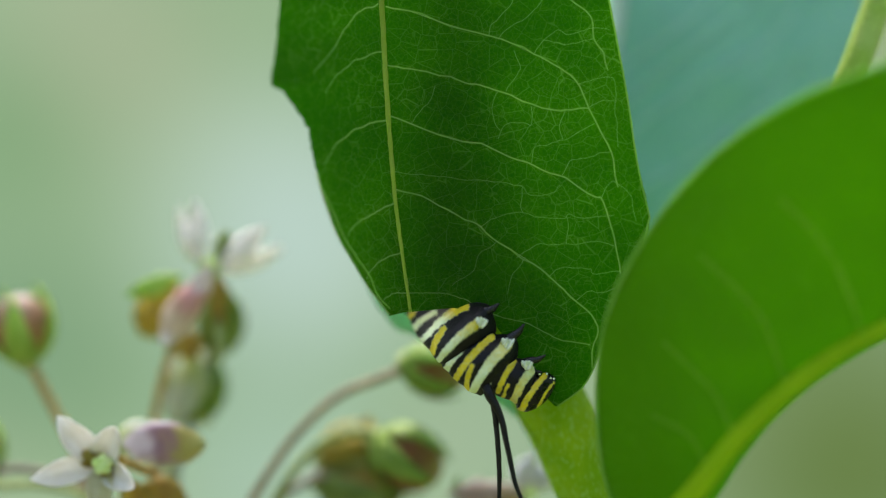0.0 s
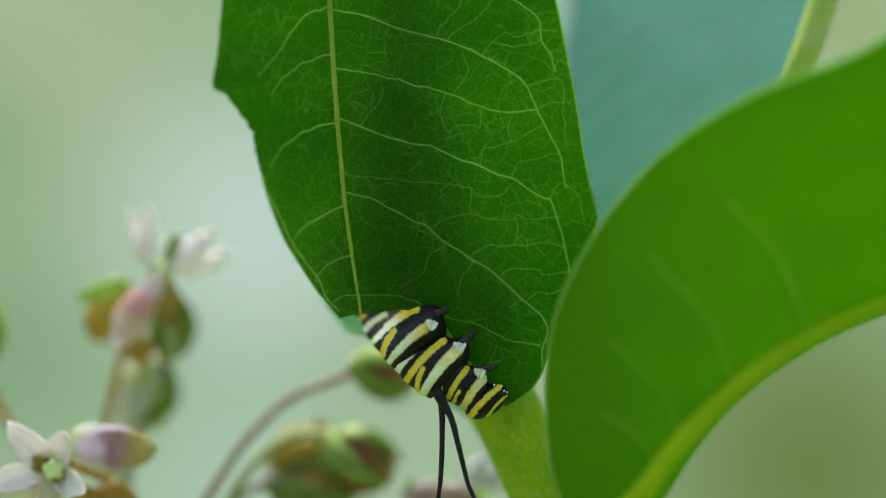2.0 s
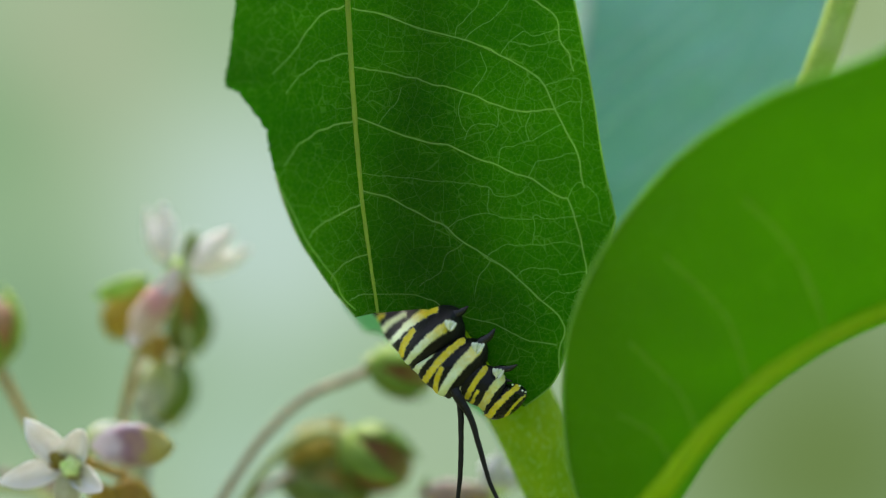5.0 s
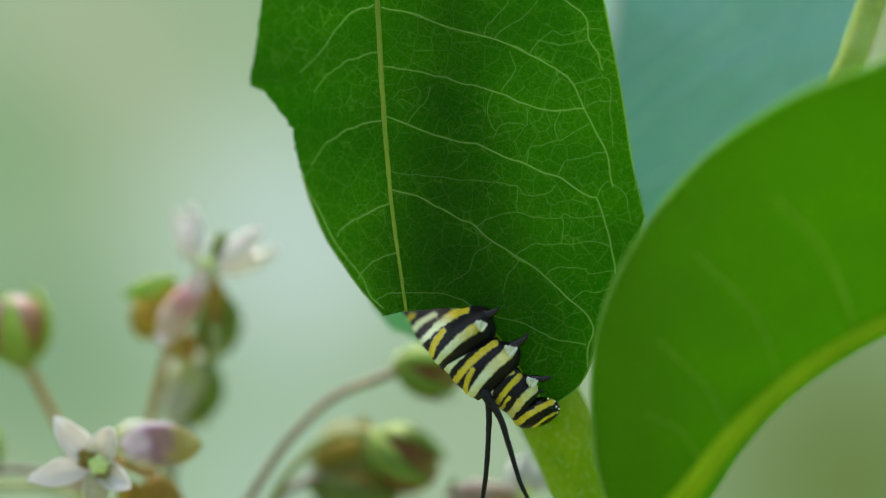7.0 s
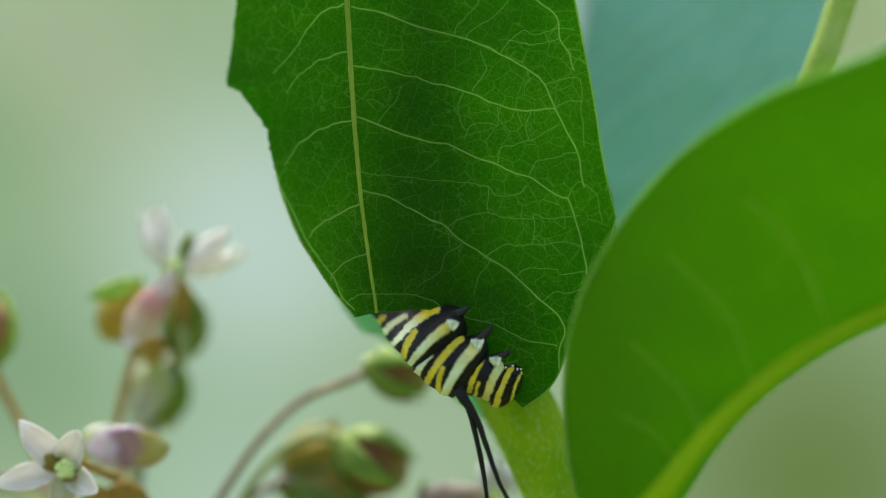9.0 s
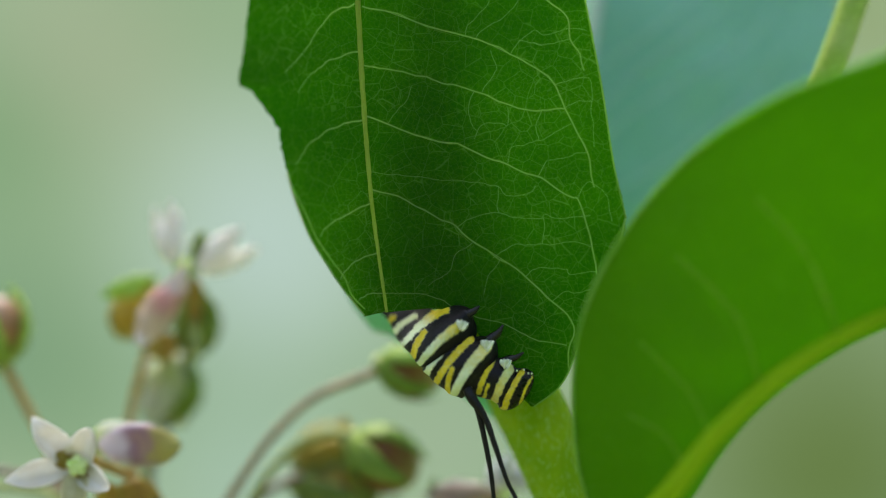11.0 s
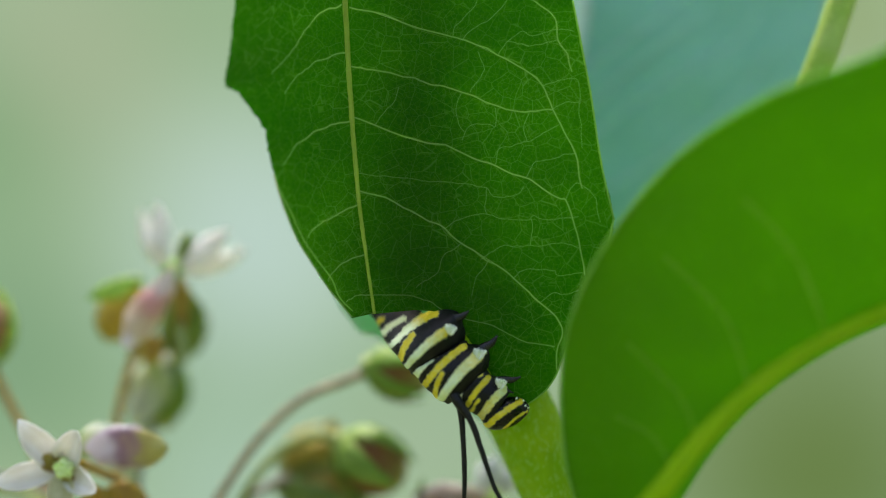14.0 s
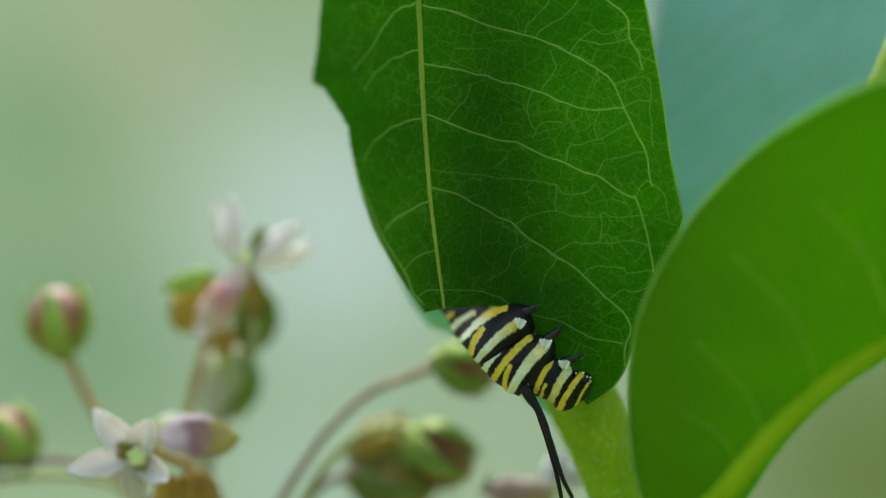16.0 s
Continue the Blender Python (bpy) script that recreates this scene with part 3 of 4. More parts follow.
raised([(14.6, -5.0), (14.1, -7.0), (14.3, -8.2)], 0.075, 0.065, right)
raised([(19.3, -9.2), (19.4, -10.8), (19.0, -12.3)], 0.075, 0.065, right)
raised([(20.5, 3.5), (19.6, 1.6), (19.8, 0.2)], 0.075, 0.065, right)
raised([(11.0, -11.2), (8.8, -12.5), (7.7, -14.4), (5.2, -15.8)], 0.075, 0.065, right)
raised([(14.1, -13.3), (12.3, -15.5), (11.7, -17.5)], 0.075, 0.065, right)
raised([(24.8, 11.6), (21.9, 11.3), (20.3, 11.6)], 0.075, 0.065, right)
raised([(18.6, 12.0), (21.2, 11.3)], 0.075, 0.065, right)
raised([(-0.4, 18.0), (-3.0, 17.5), (-5.3, 16.0), (-7.3, 13.9), (-10.7, 11.3)], 0.20, 0.09, left)
raised([(-0.3, 12.4), (-3.6, 12.1), (-6.3, 11.0), (-9.2, 8.7)], 0.17, 0.08, left)
raised([(-0.6, 4.4), (-4.2, 3.9), (-7.8, 2.6), (-10.7, 0.2)], 0.21, 0.10, left)
raised([(-0.7, -5.4), (-4.0, -6.5), (-6.9, -7.7), (-8.1, -9.0)], 0.21, 0.10, left)
raised([(-0.5, -11.5), (-2.9, -12.0), (-5.0, -13.2), (-5.8, -14.3)], 0.17, 0.09, left)
raised([(-0.3, -16.3), (-1.9, -16.1), (-3.5, -16.8)], 0.14, 0.08, left)

raised([(-12.1, -0.7), (-11.2, -4.6), (-9.6, -9.0), (-7.8, -12.1), (-5.8, -15.1), (-3.1, -18.6)], 0.20, 0.14, left, "margin", mat=M_VEIN, slim=0.6)
raised([(-11.7, -2.4), (-9.9, -6.1), (-8.7, -9.0), (-6.9, -11.7), (-5.1, -14.0), (-4.4, -16.2), (-2.8, -17.9)], 0.22, 0.16, left, "fold", mat=M_MARGIN, slim=0.5)
# rim highlight of the right edge, built as pale tubes
raised([(26.9, 16.1), (27.9, 5.9), (28.4, -2.9), (29.3, -10.1)], 0.18, 0.18, right, "margin", mat=M_MARGIN, slim=0.6)
raised([(29.3, -10.1), (27.7, -14.6), (24.5, -20.1), (21.5, -26.2), (19.4, -29.3), (16.2, -31.3)], 0.2, 0.14, right, "margin", mat=M_MARGIN, slim=0.6)



def lighten(half):
    """Marks the blade along its veins, where the tissue is pale and lets more light through."""
    xz = np.array([(v.co.x / MM, v.co.z / MM) for v in half.data.vertices])
    mark = np.zeros(len(xz))
    for line, r0, r1 in DRAWN[half.name]:
        line = np.array(line)
        near_by = np.nonzero(np.all((xz > line.min(0) - 1) & (xz < line.max(0) + 1), axis=1))[0]
        local, got = xz[near_by], np.zeros(len(near_by))
        for i, (a, b) in enumerate(zip(line, line[1:])):
            w = (r0 + (max(r1, 0.05) - r0) * i / len(line)) * 0.36 + 0.022
            box = np.all((local > np.minimum(a, b) - w * 2) & (local < np.maximum(a, b) + w * 2), axis=1)
            p, d = local[box] - a, b - a
            u = np.clip(p @ d / max(d @ d, 1e-9), 0, 1)
            far = np.hypot(*(p - u[:, None] * d).T)
            got[box] = np.maximum(got[box], np.clip(1.5 - far / w, 0, 1) * min(1.0, 0.20 + 4.6 * r0))
        mark[near_by] = np.maximum(mark[near_by], got)
    half.data.attributes.new("vein", 'FLOAT', 'POINT').data.foreach_set("value", mark.astype(np.float32))


lighten(right)
lighten(left)

petiole(leaf, (-1.5, 18.0, 86.3), (-5.8, 8.0, 84.0), (-9.6, 0.0, 76.0), 1.0, 0.8, M_RIB)

# ---- a second leaf close behind it ----
behind = thing("milkweed_leaf", "blue-green milkweed leaf with a chewed edge hanging behind another leaf", "leaf", place(1.1, 15.0, 10.1))
B_OUT = [place(-9.3, 18.0, 53.9), place(-9.3, 17.0, 32.0), place(-9.4, 16.0, 13.8), place(-11.1, 15.0, 2.9), place(-10.9, 15.0, -2.1), place(-8.5, 15.0, -7.1), place(-6.0, 15.0, -10.3),
         place(-3.7, 15.0, -10.8), place(1.1, 15.0, -15.0), place(6.9, 15.0, -19.7), place(9.6, 15.0, -21.6), place(11.9, 15.0, -25.8), place(14.4, 15.0, -30.1)]
# unseen inner edge, widened to throw the dark band onto the chewed leaf
B_IN = [place(0.5, 19.0, 55.7), place(5.0, 18.0, 36.0), place(10.0, 18.0, 24.0), place(14.3, 18.0, 14.5), place(17.8, 18.0, 7.5), place(19.6, 18.0, 3.3), place(19.4, 18.0, -0.7),
        place(17.6, 18.0, -3.6), place(15.6, 18.0, -7.2), place(13.8, 18.0, -10.8), place(12.8, 18.0, -13.8), place(12.6, 18.0, -18.1), place(14.6, 18.0, -26.1)]
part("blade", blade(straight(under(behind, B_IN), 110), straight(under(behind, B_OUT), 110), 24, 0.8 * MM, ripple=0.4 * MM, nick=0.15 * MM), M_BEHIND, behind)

petiole(behind, (-2.0, 17.0, 63.1), (-3.6, 18.0, 59.8), (-5.3, 19.0, 54.2), 0.9, 0.7, M_RIB)

# ---- the leaf close to the lens ----
near = thing("milkweed_leaf", "broad bright green milkweed leaf folded along its thick midrib", "leaf", place(22.4, -16.0, -31.8))
N_RIB = [place(20.5, -8.0, -33.5), place(23.5, -12.0, -30.9), place(27.2, -16.0, -26.1), place(30.8, -17.0, -21.2), place(35.0, -17.0, -16.9), place(40.5, -17.0, -12.4),
         place(47.7, -17.0, -8.3), place(59.4, -17.0, -3.6), place(72.8, -17.0, 1.3), place(89.7, -16.0, 6.8)]
N_TOP = [place(20.1, -6.0, -30.9), place(18.0, -8.0, -24.2), place(17.3, -10.0, -15.2), place(18.5, -12.0, -6.5), place(22.3, -14.5, 1.6), place(28.9, -17.0, 9.7),
         place(36.9, -23.0, 15.6), place(47.0, -26.0, 19.5), place(65.0, -28.0, 26.0), place(89.3, -18.0, 8.5)]
N_LOW = [place(21.7, -6.0, -35.1), place(25.9, -8.0, -33.2), place(30.2, -10.0, -28.5), place(33.8, -10.0, -23.1), place(37.8, -10.0, -18.5), place(43.2, -10.0, -14.0),
         place(50.7, -10.0, -9.7), place(62.7, -10.0, -5.0), place(76.3, -10.0, 0.1), place(92.0, -12.0, 6.3)]
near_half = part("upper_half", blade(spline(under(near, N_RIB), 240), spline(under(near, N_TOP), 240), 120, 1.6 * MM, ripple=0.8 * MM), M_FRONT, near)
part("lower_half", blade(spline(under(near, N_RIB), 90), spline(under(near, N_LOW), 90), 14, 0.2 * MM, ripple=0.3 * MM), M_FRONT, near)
part("midrib", tube(under(near, [q + Vector((0, -0.5 * MM, 0)) for q in N_RIB]), [1.4 * MM, 1.15 * MM, 0.98 * MM, 0.8 * MM, 0.55 * MM], 80, 12), M_FRONT_RIB, near, "thick yellow-green midrib")


def laid(points, r0, r1, half, mat):
    """A side vein that follows the front skin of a blade."""
    pts = []
    for x, y, z in spline([place(*p) - half.parent.location for p in points], 12):
        y = min(DEPTHS[half.name][q[1]] for q in TREES[half.name].find_n((x, 0, z), 2))
        pts.append((x, y, z))
    part("vein", tube(pts, [r0 * 0.5 * MM, r1 * 0.5 * MM], 28, 8), mat, half)
    DRAWN.setdefault(half.name, []).append((np.array([(x, z) for x, y, z in pts]) / MM, r0, r1))


survey(near_half)


def near_vein(*pts):
    laid(pts, 0.28, 0.18, near_half, M_NEAR_VEIN)


# light caught by the edge, added as a paler tube along it
part("margin", tube(under(near, N_TOP), [0.32 * MM, 0.28 * MM, 0.28 * MM], 90, 8), M_NEAR_RIM, near)
near_vein((28.8, -17.2, -24.1), (26.6, -18.3, -20.2), (22.7, -18.4, -18.0))
near_vein((31.3, -17.6, -20.6), (29.2, -19.2, -15.6), (24.0, -19.6, -10.1))
near_vein((37.0, -17.8, -15.1), (33.9, -19.9, -7.1), (27.9, -20.1, -0.8))
near_vein((45.2, -17.8, -9.6), (41.0, -20.1, -0.5), (35.6, -20.2, 5.4))

lighten(near_half)
petiole(near, (20.6, 9.0, -35.5), (20.7, 0.0, -35.6), (20.7, -8.5, -33.3), 1.8, 1.5, M_FRONT_RIB)

# ---- the leaf behind, seen from its upper side ----
back = thing("milkweed_leaf", "blue-green milkweed leaf showing its dull upper side with faint side veins", "leaf", place(28.1, 30.0, -4.5))
K_RIB = [place(26.9, 26.0, -13.5), place(18.9, 30.0, -0.7), place(20.2, 31.0, 10.9), place(22.3, 32.0, 22.6), place(24.4, 34.0, 34.5), place(26.4, 38.0, 51.0), place(27.4, 44.0, 72.8), place(34.8, 50.0, 91.4)]
K_OUT = [place(27.6, 26.0, -14.3), place(40.6, 33.0, -3.0), place(51.2, 37.0, 11.2), place(57.6, 40.0, 24.2), place(61.0, 43.0, 36.0), place(62.4, 46.0, 53.0), place(55.5, 48.0, 74.0), place(35.7, 50.0, 92.2)]
K_LOW = [place(26.1, 26.0, -14.3), place(14.1, 40.0, -3.1), place(12.0, 45.0, 11.6), place(13.8, 48.0, 24.2), place(18.2, 52.0, 37.2), place(21.8, 54.0, 54.5), place(23.5, 54.0, 75.8), place(34.0, 50.0, 91.8)]
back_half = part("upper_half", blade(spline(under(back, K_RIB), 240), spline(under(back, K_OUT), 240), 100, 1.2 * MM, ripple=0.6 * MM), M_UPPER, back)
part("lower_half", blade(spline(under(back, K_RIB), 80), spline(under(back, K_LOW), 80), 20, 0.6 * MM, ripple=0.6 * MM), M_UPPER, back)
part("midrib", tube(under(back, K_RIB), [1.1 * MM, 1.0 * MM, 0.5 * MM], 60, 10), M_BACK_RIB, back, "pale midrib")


survey(back_half)


def back_vein(*pts):
    laid(pts, 0.45, 0.35, back_half, M_BACK_VEIN)


back_vein((24.2, 31.0, 24.8), (32.8, 30.5, 30.9), (40.4, 30.0, 37.0))
back_vein((24.4, 30.5, 19.3), (33.4, 29.0, 27.3), (42.6, 29.0, 34.5))
back_vein((24.5, 30.0, 15.1), (34.0, 28.0, 22.2), (46.1, 27.5, 29.4), (50.0, 28.0, 34.4))
back_vein((25.0, 29.0, 7.0), (36.8, 26.5, 14.1), (46.5, 26.0, 22.0), (50.9, 27.0, 28.1))

lighten(back_half)
petiole(back, (32.8, 18.0, -15.6), (30.1, 22.0, -16.2), (26.9, 26.0, -13.7), 1.0, 0.8, M_RIB)

# ---- the stalk behind on the other side ----
stalk = thing("milkweed_shoot", "pale green milkweed stalk standing behind a leaf", "plant stem", place(51.9, 20.0, 24.3))
part("shaft", tube(under(stalk, [place(21.5, 11.0, -36.5), place(28.9, 13.0, -21.3), place(38.1, 13.0, -4.2), place(47.1, 12.0, 10.6), place(50.8, 10.0, 21.8), place(54.0, 10.0, 30.9), place(60.0, 10.0, 49.1), place(69.0, 12.0, 73.5)]),
                   [3.1 * MM, 2.5 * MM, 2.1 * MM, 1.87 * MM, 1.77 * MM, 1.7 * MM, 1.45 * MM], 90, 14, 0.03), M_BACKSTEM, stalk)

# ---- flower umbel ----
umbel = thing("milkweed_umbel", "loose cluster of pink and white milkweed flowers on thin stalks", "flower cluster", place(-31.7, 24.0, -47.8))
U0 = umbel.location


def pedicel(points, r, mat, label=""):
    return part("pedicel", tube([place(*p) - U0 for p in points], [r * 1.15 * MM, r * MM, r * MM, r * 1.3 * MM], 44, 10, 0.08), mat, umbel, label)


def petal(parent, name, m, length, width, thick, mat, curl=0.0, cup=0.0, fat=0.45, tip=0.9, label=""):
    bm = drop_shape(length * MM, width * MM, thick * MM, curl, tip, fat, cup, 20, 18)
    # soft dents and a slightly ruffled outline
    for v in bm.verts:
        q = v.co * 420 + Vector((m.translation.x * 3000, m.translation.z * 3000, 0))
        v.co += Vector((noise.noise(q), noise.noise(q + Vector((7, 0, 0))), 0)) * width * 0.10 * MM
    ob = part(name, bm, mat, parent, label)
    return put(ob, m)


def ball(r, squash=1.0, lobes=0, depth=0.0):
    bm = bmesh.new()
    bmesh.ops.create_uvsphere(bm, u_segments=30, v_segments=18, radius=r * MM)
    for v in bm.verts:
        a = math.atan2(v.co.y, v.co.x)
        k = 1 - depth * abs(math.sin(lobes * a / 2)) ** 6 if lobes else 1
        v.co.x *= k
        v.co.y *= k
        v.co.z *= squash
    return bm


def sepal_shape(r, tall, flare):
    """A pointed sepal that follows a bud's round side from its foot upwards, along local -Y."""
    bm = bmesh.new()
    n, sides, rings = 14, 10, []
    for i in range(n + 1):
        s = i / n
        a = math.pi * (0.97 - 0.76 * s)
        k = 1.04 + flare * s ** 3
        c = Vector((0, -r * k * math.sin(a), r * tall * k * math.cos(a)))
        out = Vector((0, -math.sin(a), math.cos(a)))
        w = r * 0.50 * max(0.03, (math.sin(math.pi * min(1, 0.18 + 0.82 * s) ** 0.8)) ** 0.75)
        ring = []
        for j in range(sides):
            b = 2 * math.pi * j / sides
            x = w * math.cos(b)
            ring.append(bm.verts.new(c + Vector((x, 0, 0)) + out * (0.07 * r * math.sin(b) * (0.4 + w / r) - 0.45 * x * x / r)))
        rings.append(ring)
    for a, b in zip(rings, rings[1:]):
        for j in range(sides):
            bm.faces.new((a[j], a[(j + 1) % sides], b[(j + 1) % sides], b[j]))
    bm.faces.new(rings[0][::-1])
    bm.faces.new(rings[-1])
    bmesh.ops.recalc_face_normals(bm, faces=bm.faces)
    return bm


def flower_bud(at, way, r, skin, spread=0.12, label="", turn=0.0, tall=1.15, cup=M_SEPAL):
    """A round bud of five folded petals in a cup of five pointed sepals."""
    m = aim(place(*at) - U0, way)
    bud = put(part("flower_bud", ball(r, tall, 5, 0.10), skin, umbel, label), m)
    for i in range(5):
        a = turn + i * 2 * math.pi / 5
        put(part("sepal", sepal_shape(r * MM, tall, spread), cup, bud), pose(0, 0, 0, 0, 0, math.degrees(a)))
    put(part("receptacle", ball(r * 0.42, 0.7), M_PEDICEL_G, bud), pose(0, 0, -r * tall * 1.0 * MM))
    return bud


def flower(at, way, heart=1.5, label="", skin=M_HEART):
    """The heart of an open flower, to which hoods and petals are added."""
    return put(part("open_flower", ball(heart, 0.8, 5, 0.25), skin, umbel, label), aim(place(*at) - U0, way))


def on(fl, at, way, face=(0, -1, 0)):
    return fl.matrix_basis.inverted() @ aim(place(*at) - U0, way, face)


# a closed bud on its own stalk
flower_bud((-56.1, 25.0, -10.5), (-0.12, -0.15, 1), 4.0, M_BLUSH, 0.42, "round dusty pink bud in green sepals", 0.10)
pedicel([(-55.3, 26.0, -15.0), (-52.8, 26.0, -19.9), (-49.4, 26.0, -26.4), (-46.8, 26.0, -33.2), (-36.6, 26.0, -46.0)], 0.62, M_PEDICEL)
# the open flower on top
fb = flower((-31.0, 25.0, -2.4), (0.35, -0.2, 1), 1.6, skin=M_SEPAL)
petal(fb, "hood", on(fb, (-32.2, 24.0, -2.2), (-0.06, 0.05, 1)), 8.8, 2.8, 1.9, M_WHITE, curl=0.1)
petal(fb, "hood", on(fb, (-33.2, 26.0, -1.9), (-0.30, 0.1, 1)), 8.2, 2.2, 1.6, M_WHITE)
petal(fb, "hood", on(fb, (-29.6, 24.0, -2.8), (0.80, -0.05, 0.75)), 8.6, 3.3, 2.0, M_WHITE, curl=0.12)
petal(fb, "hood", on(fb, (-29.3, 26.0, -3.2), (1.0, 0.1, 0.42)), 8.8, 2.6, 1.7, M_WHITE, curl=-0.2)
petal(fb, "hood", on(fb, (-30.9, 29.0, -1.1), (0.3, 0.8, 0.9)), 5.0, 2.0, 1.4, M_WHITE)
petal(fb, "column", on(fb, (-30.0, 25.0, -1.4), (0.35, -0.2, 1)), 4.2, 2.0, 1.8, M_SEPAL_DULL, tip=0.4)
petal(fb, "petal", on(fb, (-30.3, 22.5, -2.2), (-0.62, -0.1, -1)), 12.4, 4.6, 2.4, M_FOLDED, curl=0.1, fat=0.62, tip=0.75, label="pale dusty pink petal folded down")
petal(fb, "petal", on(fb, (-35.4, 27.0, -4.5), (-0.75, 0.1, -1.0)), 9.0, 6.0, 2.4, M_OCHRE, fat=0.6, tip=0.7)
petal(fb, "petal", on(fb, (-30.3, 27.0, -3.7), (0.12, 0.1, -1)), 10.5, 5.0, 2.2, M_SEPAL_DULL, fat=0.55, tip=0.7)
petal(fb, "petal", on(fb, (-30.0, 25.0, -2.8), (0.05, -0.02, -1)), 8.0, 2.2, 1.6, M_OLIVE, fat=0.5, tip=0.7)
petal(fb, "sepal", on(fb, (-34.5, 25.0, -3.5), (-1.0, -0.1, -0.36)), 8.2, 2.8, 0.9, M_SEPAL, curl=-0.2)
petal(fb, "sepal", on(fb, (-29.7, 23.0, -8.9), (0.10, -0.05, -1)), 6.2, 1.2, 0.5, M_PEDICEL_G, curl=0.5)
petal(fb, "petal", on(fb, (-33.9, 26.0, -10.9), (-0.1, 0.0, -1)), 4.2, 4.0, 1.8, M_OLIVE, fat=0.5, tip=0.6)
pedicel([(-34.4, 27.0, -9.0), (-36.9, 27.0, -15.1), (-38.4, 27.0, -21.2), (-38.8, 27.0, -27.2), (-35.0, 26.0, -42.2)], 0.62, M_PEDICEL)
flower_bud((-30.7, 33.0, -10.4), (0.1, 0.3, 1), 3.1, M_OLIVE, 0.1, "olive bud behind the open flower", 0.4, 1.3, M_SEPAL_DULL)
pedicel([(-31.6, 33.0, -15.5), (-35.2, 32.0, -21.6), (-37.2, 30.0, -27.6), (-34.3, 26.0, -42.2)], 0.5, M_PEDICEL_G)
# a half-shaded bud lower down
flower_bud((-34.0, 34.0, -18.7), (-0.15, 0.1, 1), 3.9, M_MINT, 0.08, "pale green and purple bud on a short stalk", 1.0, 1.2, M_SEPAL_MID)
low_bud = bpy.data.objects["flower_bud.002"]
petal(low_bud, "petal", on(low_bud, (-33.4, 30.0, -14.4), (-0.36, -0.02, -1)), 9.8, 4.8, 1.8, M_MINT, curl=0.1, fat=0.5, tip=0.7, label="pale green petal")
pedicel([(-34.8, 34.0, -23.4), (-36.2, 32.0, -27.9), (-36.4, 30.0, -33.8), (-33.5, 26.0, -45.2)], 0.6, M_PEDICEL_D)
# the open star turned to the lens
fd = flower((-41.9, 8.6, -26.5), (0.1, -1, 0.08), 1.4, "white five-pointed open milkweed flower with a green heart")
for px, pz, py, ln, wd, bend in ((-0.66, 0.80, -0.25, 8.2, 3.6, 0.3), (0.48, 0.84, -0.45, 7.2, 4.0, 0.5), (0.78, -0.52, -0.30, 6.6, 3.3, 0.8), (0.08, -1.0, -0.4, 6.6, 3.4, 0.5), (-0.97, -0.22, -0.2, 8.6, 3.3, 0.4)):
    petal(fd, "hood", on(fd, (-42.3, 10.5, -26.8), (px, py, pz), (0, -1, 0.2)), ln * 1.06, wd - 0.1, 1.5, M_CREAM if pz < -0.9 else M_WHITE, curl=bend, cup=0.5, fat=0.5, tip=0.8)
for gx, gz in ((0.9, 0.28), (0.45, -0.8), (-0.1, 0.9), (-0.8, 0.45)):
    petal(fd, "petal", on(fd, (-42.2, 10.2, -26.7), (gx, -0.5, gz), (0, -1, 0)), 3.4, 2.2, 0.8, M_OLIVE, fat=0.6, tip=0.6)
for i in range(5):
    a = i * 2 * math.pi / 5 + 0.3
    petal(fd, "anther", pose(0.8 * MM * math.cos(a), 0.8 * MM * math.sin(a), 1.6 * MM, 0, 0, math.degrees(a)), 0.8, 0.5, 0.4, M_HEART)
put(part("column", ball(1.15, 0.45, 5, 0.16), M_HEART, fd, "pale lime five-sided column"), pose(0, 0, 1.5 * MM))
petal(fd, "petal", on(fd, (-40.4, 13.0, -24.5), (1.0, 0.1, -0.03)), 10.6, 5.6, 1.8, M_SIDE, fat=0.5, tip=0.65, label="purple-tinged petal folded back")
petal(fd, "petal", on(fd, (-38.5, 16.0, -30.2), (0.75, 0.2, -0.5)), 6.5, 6.0, 2.6, M_OLIVE, fat=0.5, tip=0.6)
petal(fd, "petal", on(fd, (-41.9, 15.0, -25.8), (0.75, 0.4, 0.6)), 6.5, 3.6, 1.8, M_MINT, fat=0.5, tip=0.7)
petal(fd, "petal", on(fd, (-40.1, 15.0, -29.4), (0.35, 0.3, -1)), 6.0, 4.6, 2.0, M_OLIVE, fat=0.5, tip=0.6)
pedicel([(-40.6, 14.0, -26.7), (-36.3, 20.0, -30.1), (-33.7, 22.0, -34.0), (-32.5, 24.0, -44.8)], 0.6, M_PEDICEL)
# stalks that cross low down
pedicel([(-70.7, 24.0, -31.4), (-60.2, 24.0, -29.4), (-52.7, 24.0, -29.6), (-44.5, 24.0, -33.6), (-33.2, 24.0, -46.3)], 0.55, M_PEDICEL_D)
pedicel([(-70.0, 22.0, -32.6), (-59.6, 22.0, -31.2), (-51.5, 22.0, -31.2), (-44.8, 22.0, -34.0), (-33.2, 24.0, -46.3)], 0.55, M_PEDICEL_G)
flower_bud((-62.6, 26.0, -26.4), (-0.6, 0, 0.8), 3.6, M_BUD, 0.25, "", 0.3)
# the arching bud below the caterpillar
flower_bud((-1.2, 24.0, -16.0), (1.0, -0.1, -0.22), 3.4, M_BROWN, 0.25, "pink and green bud at the end of an arching stalk", 0.6, 1.25, M_SEPAL_MID)
pedicel([(-5.2, 24.0, -15.9), (-8.5, 24.0, -17.2), (-13.9, 24.0, -19.5), (-19.0, 24.0, -24.1), (-22.8, 24.0, -29.3), (-26.2, 24.0, -35.3), (-29.9, 24.0, -46.3)], 0.58, M_PEDICEL_DULL)
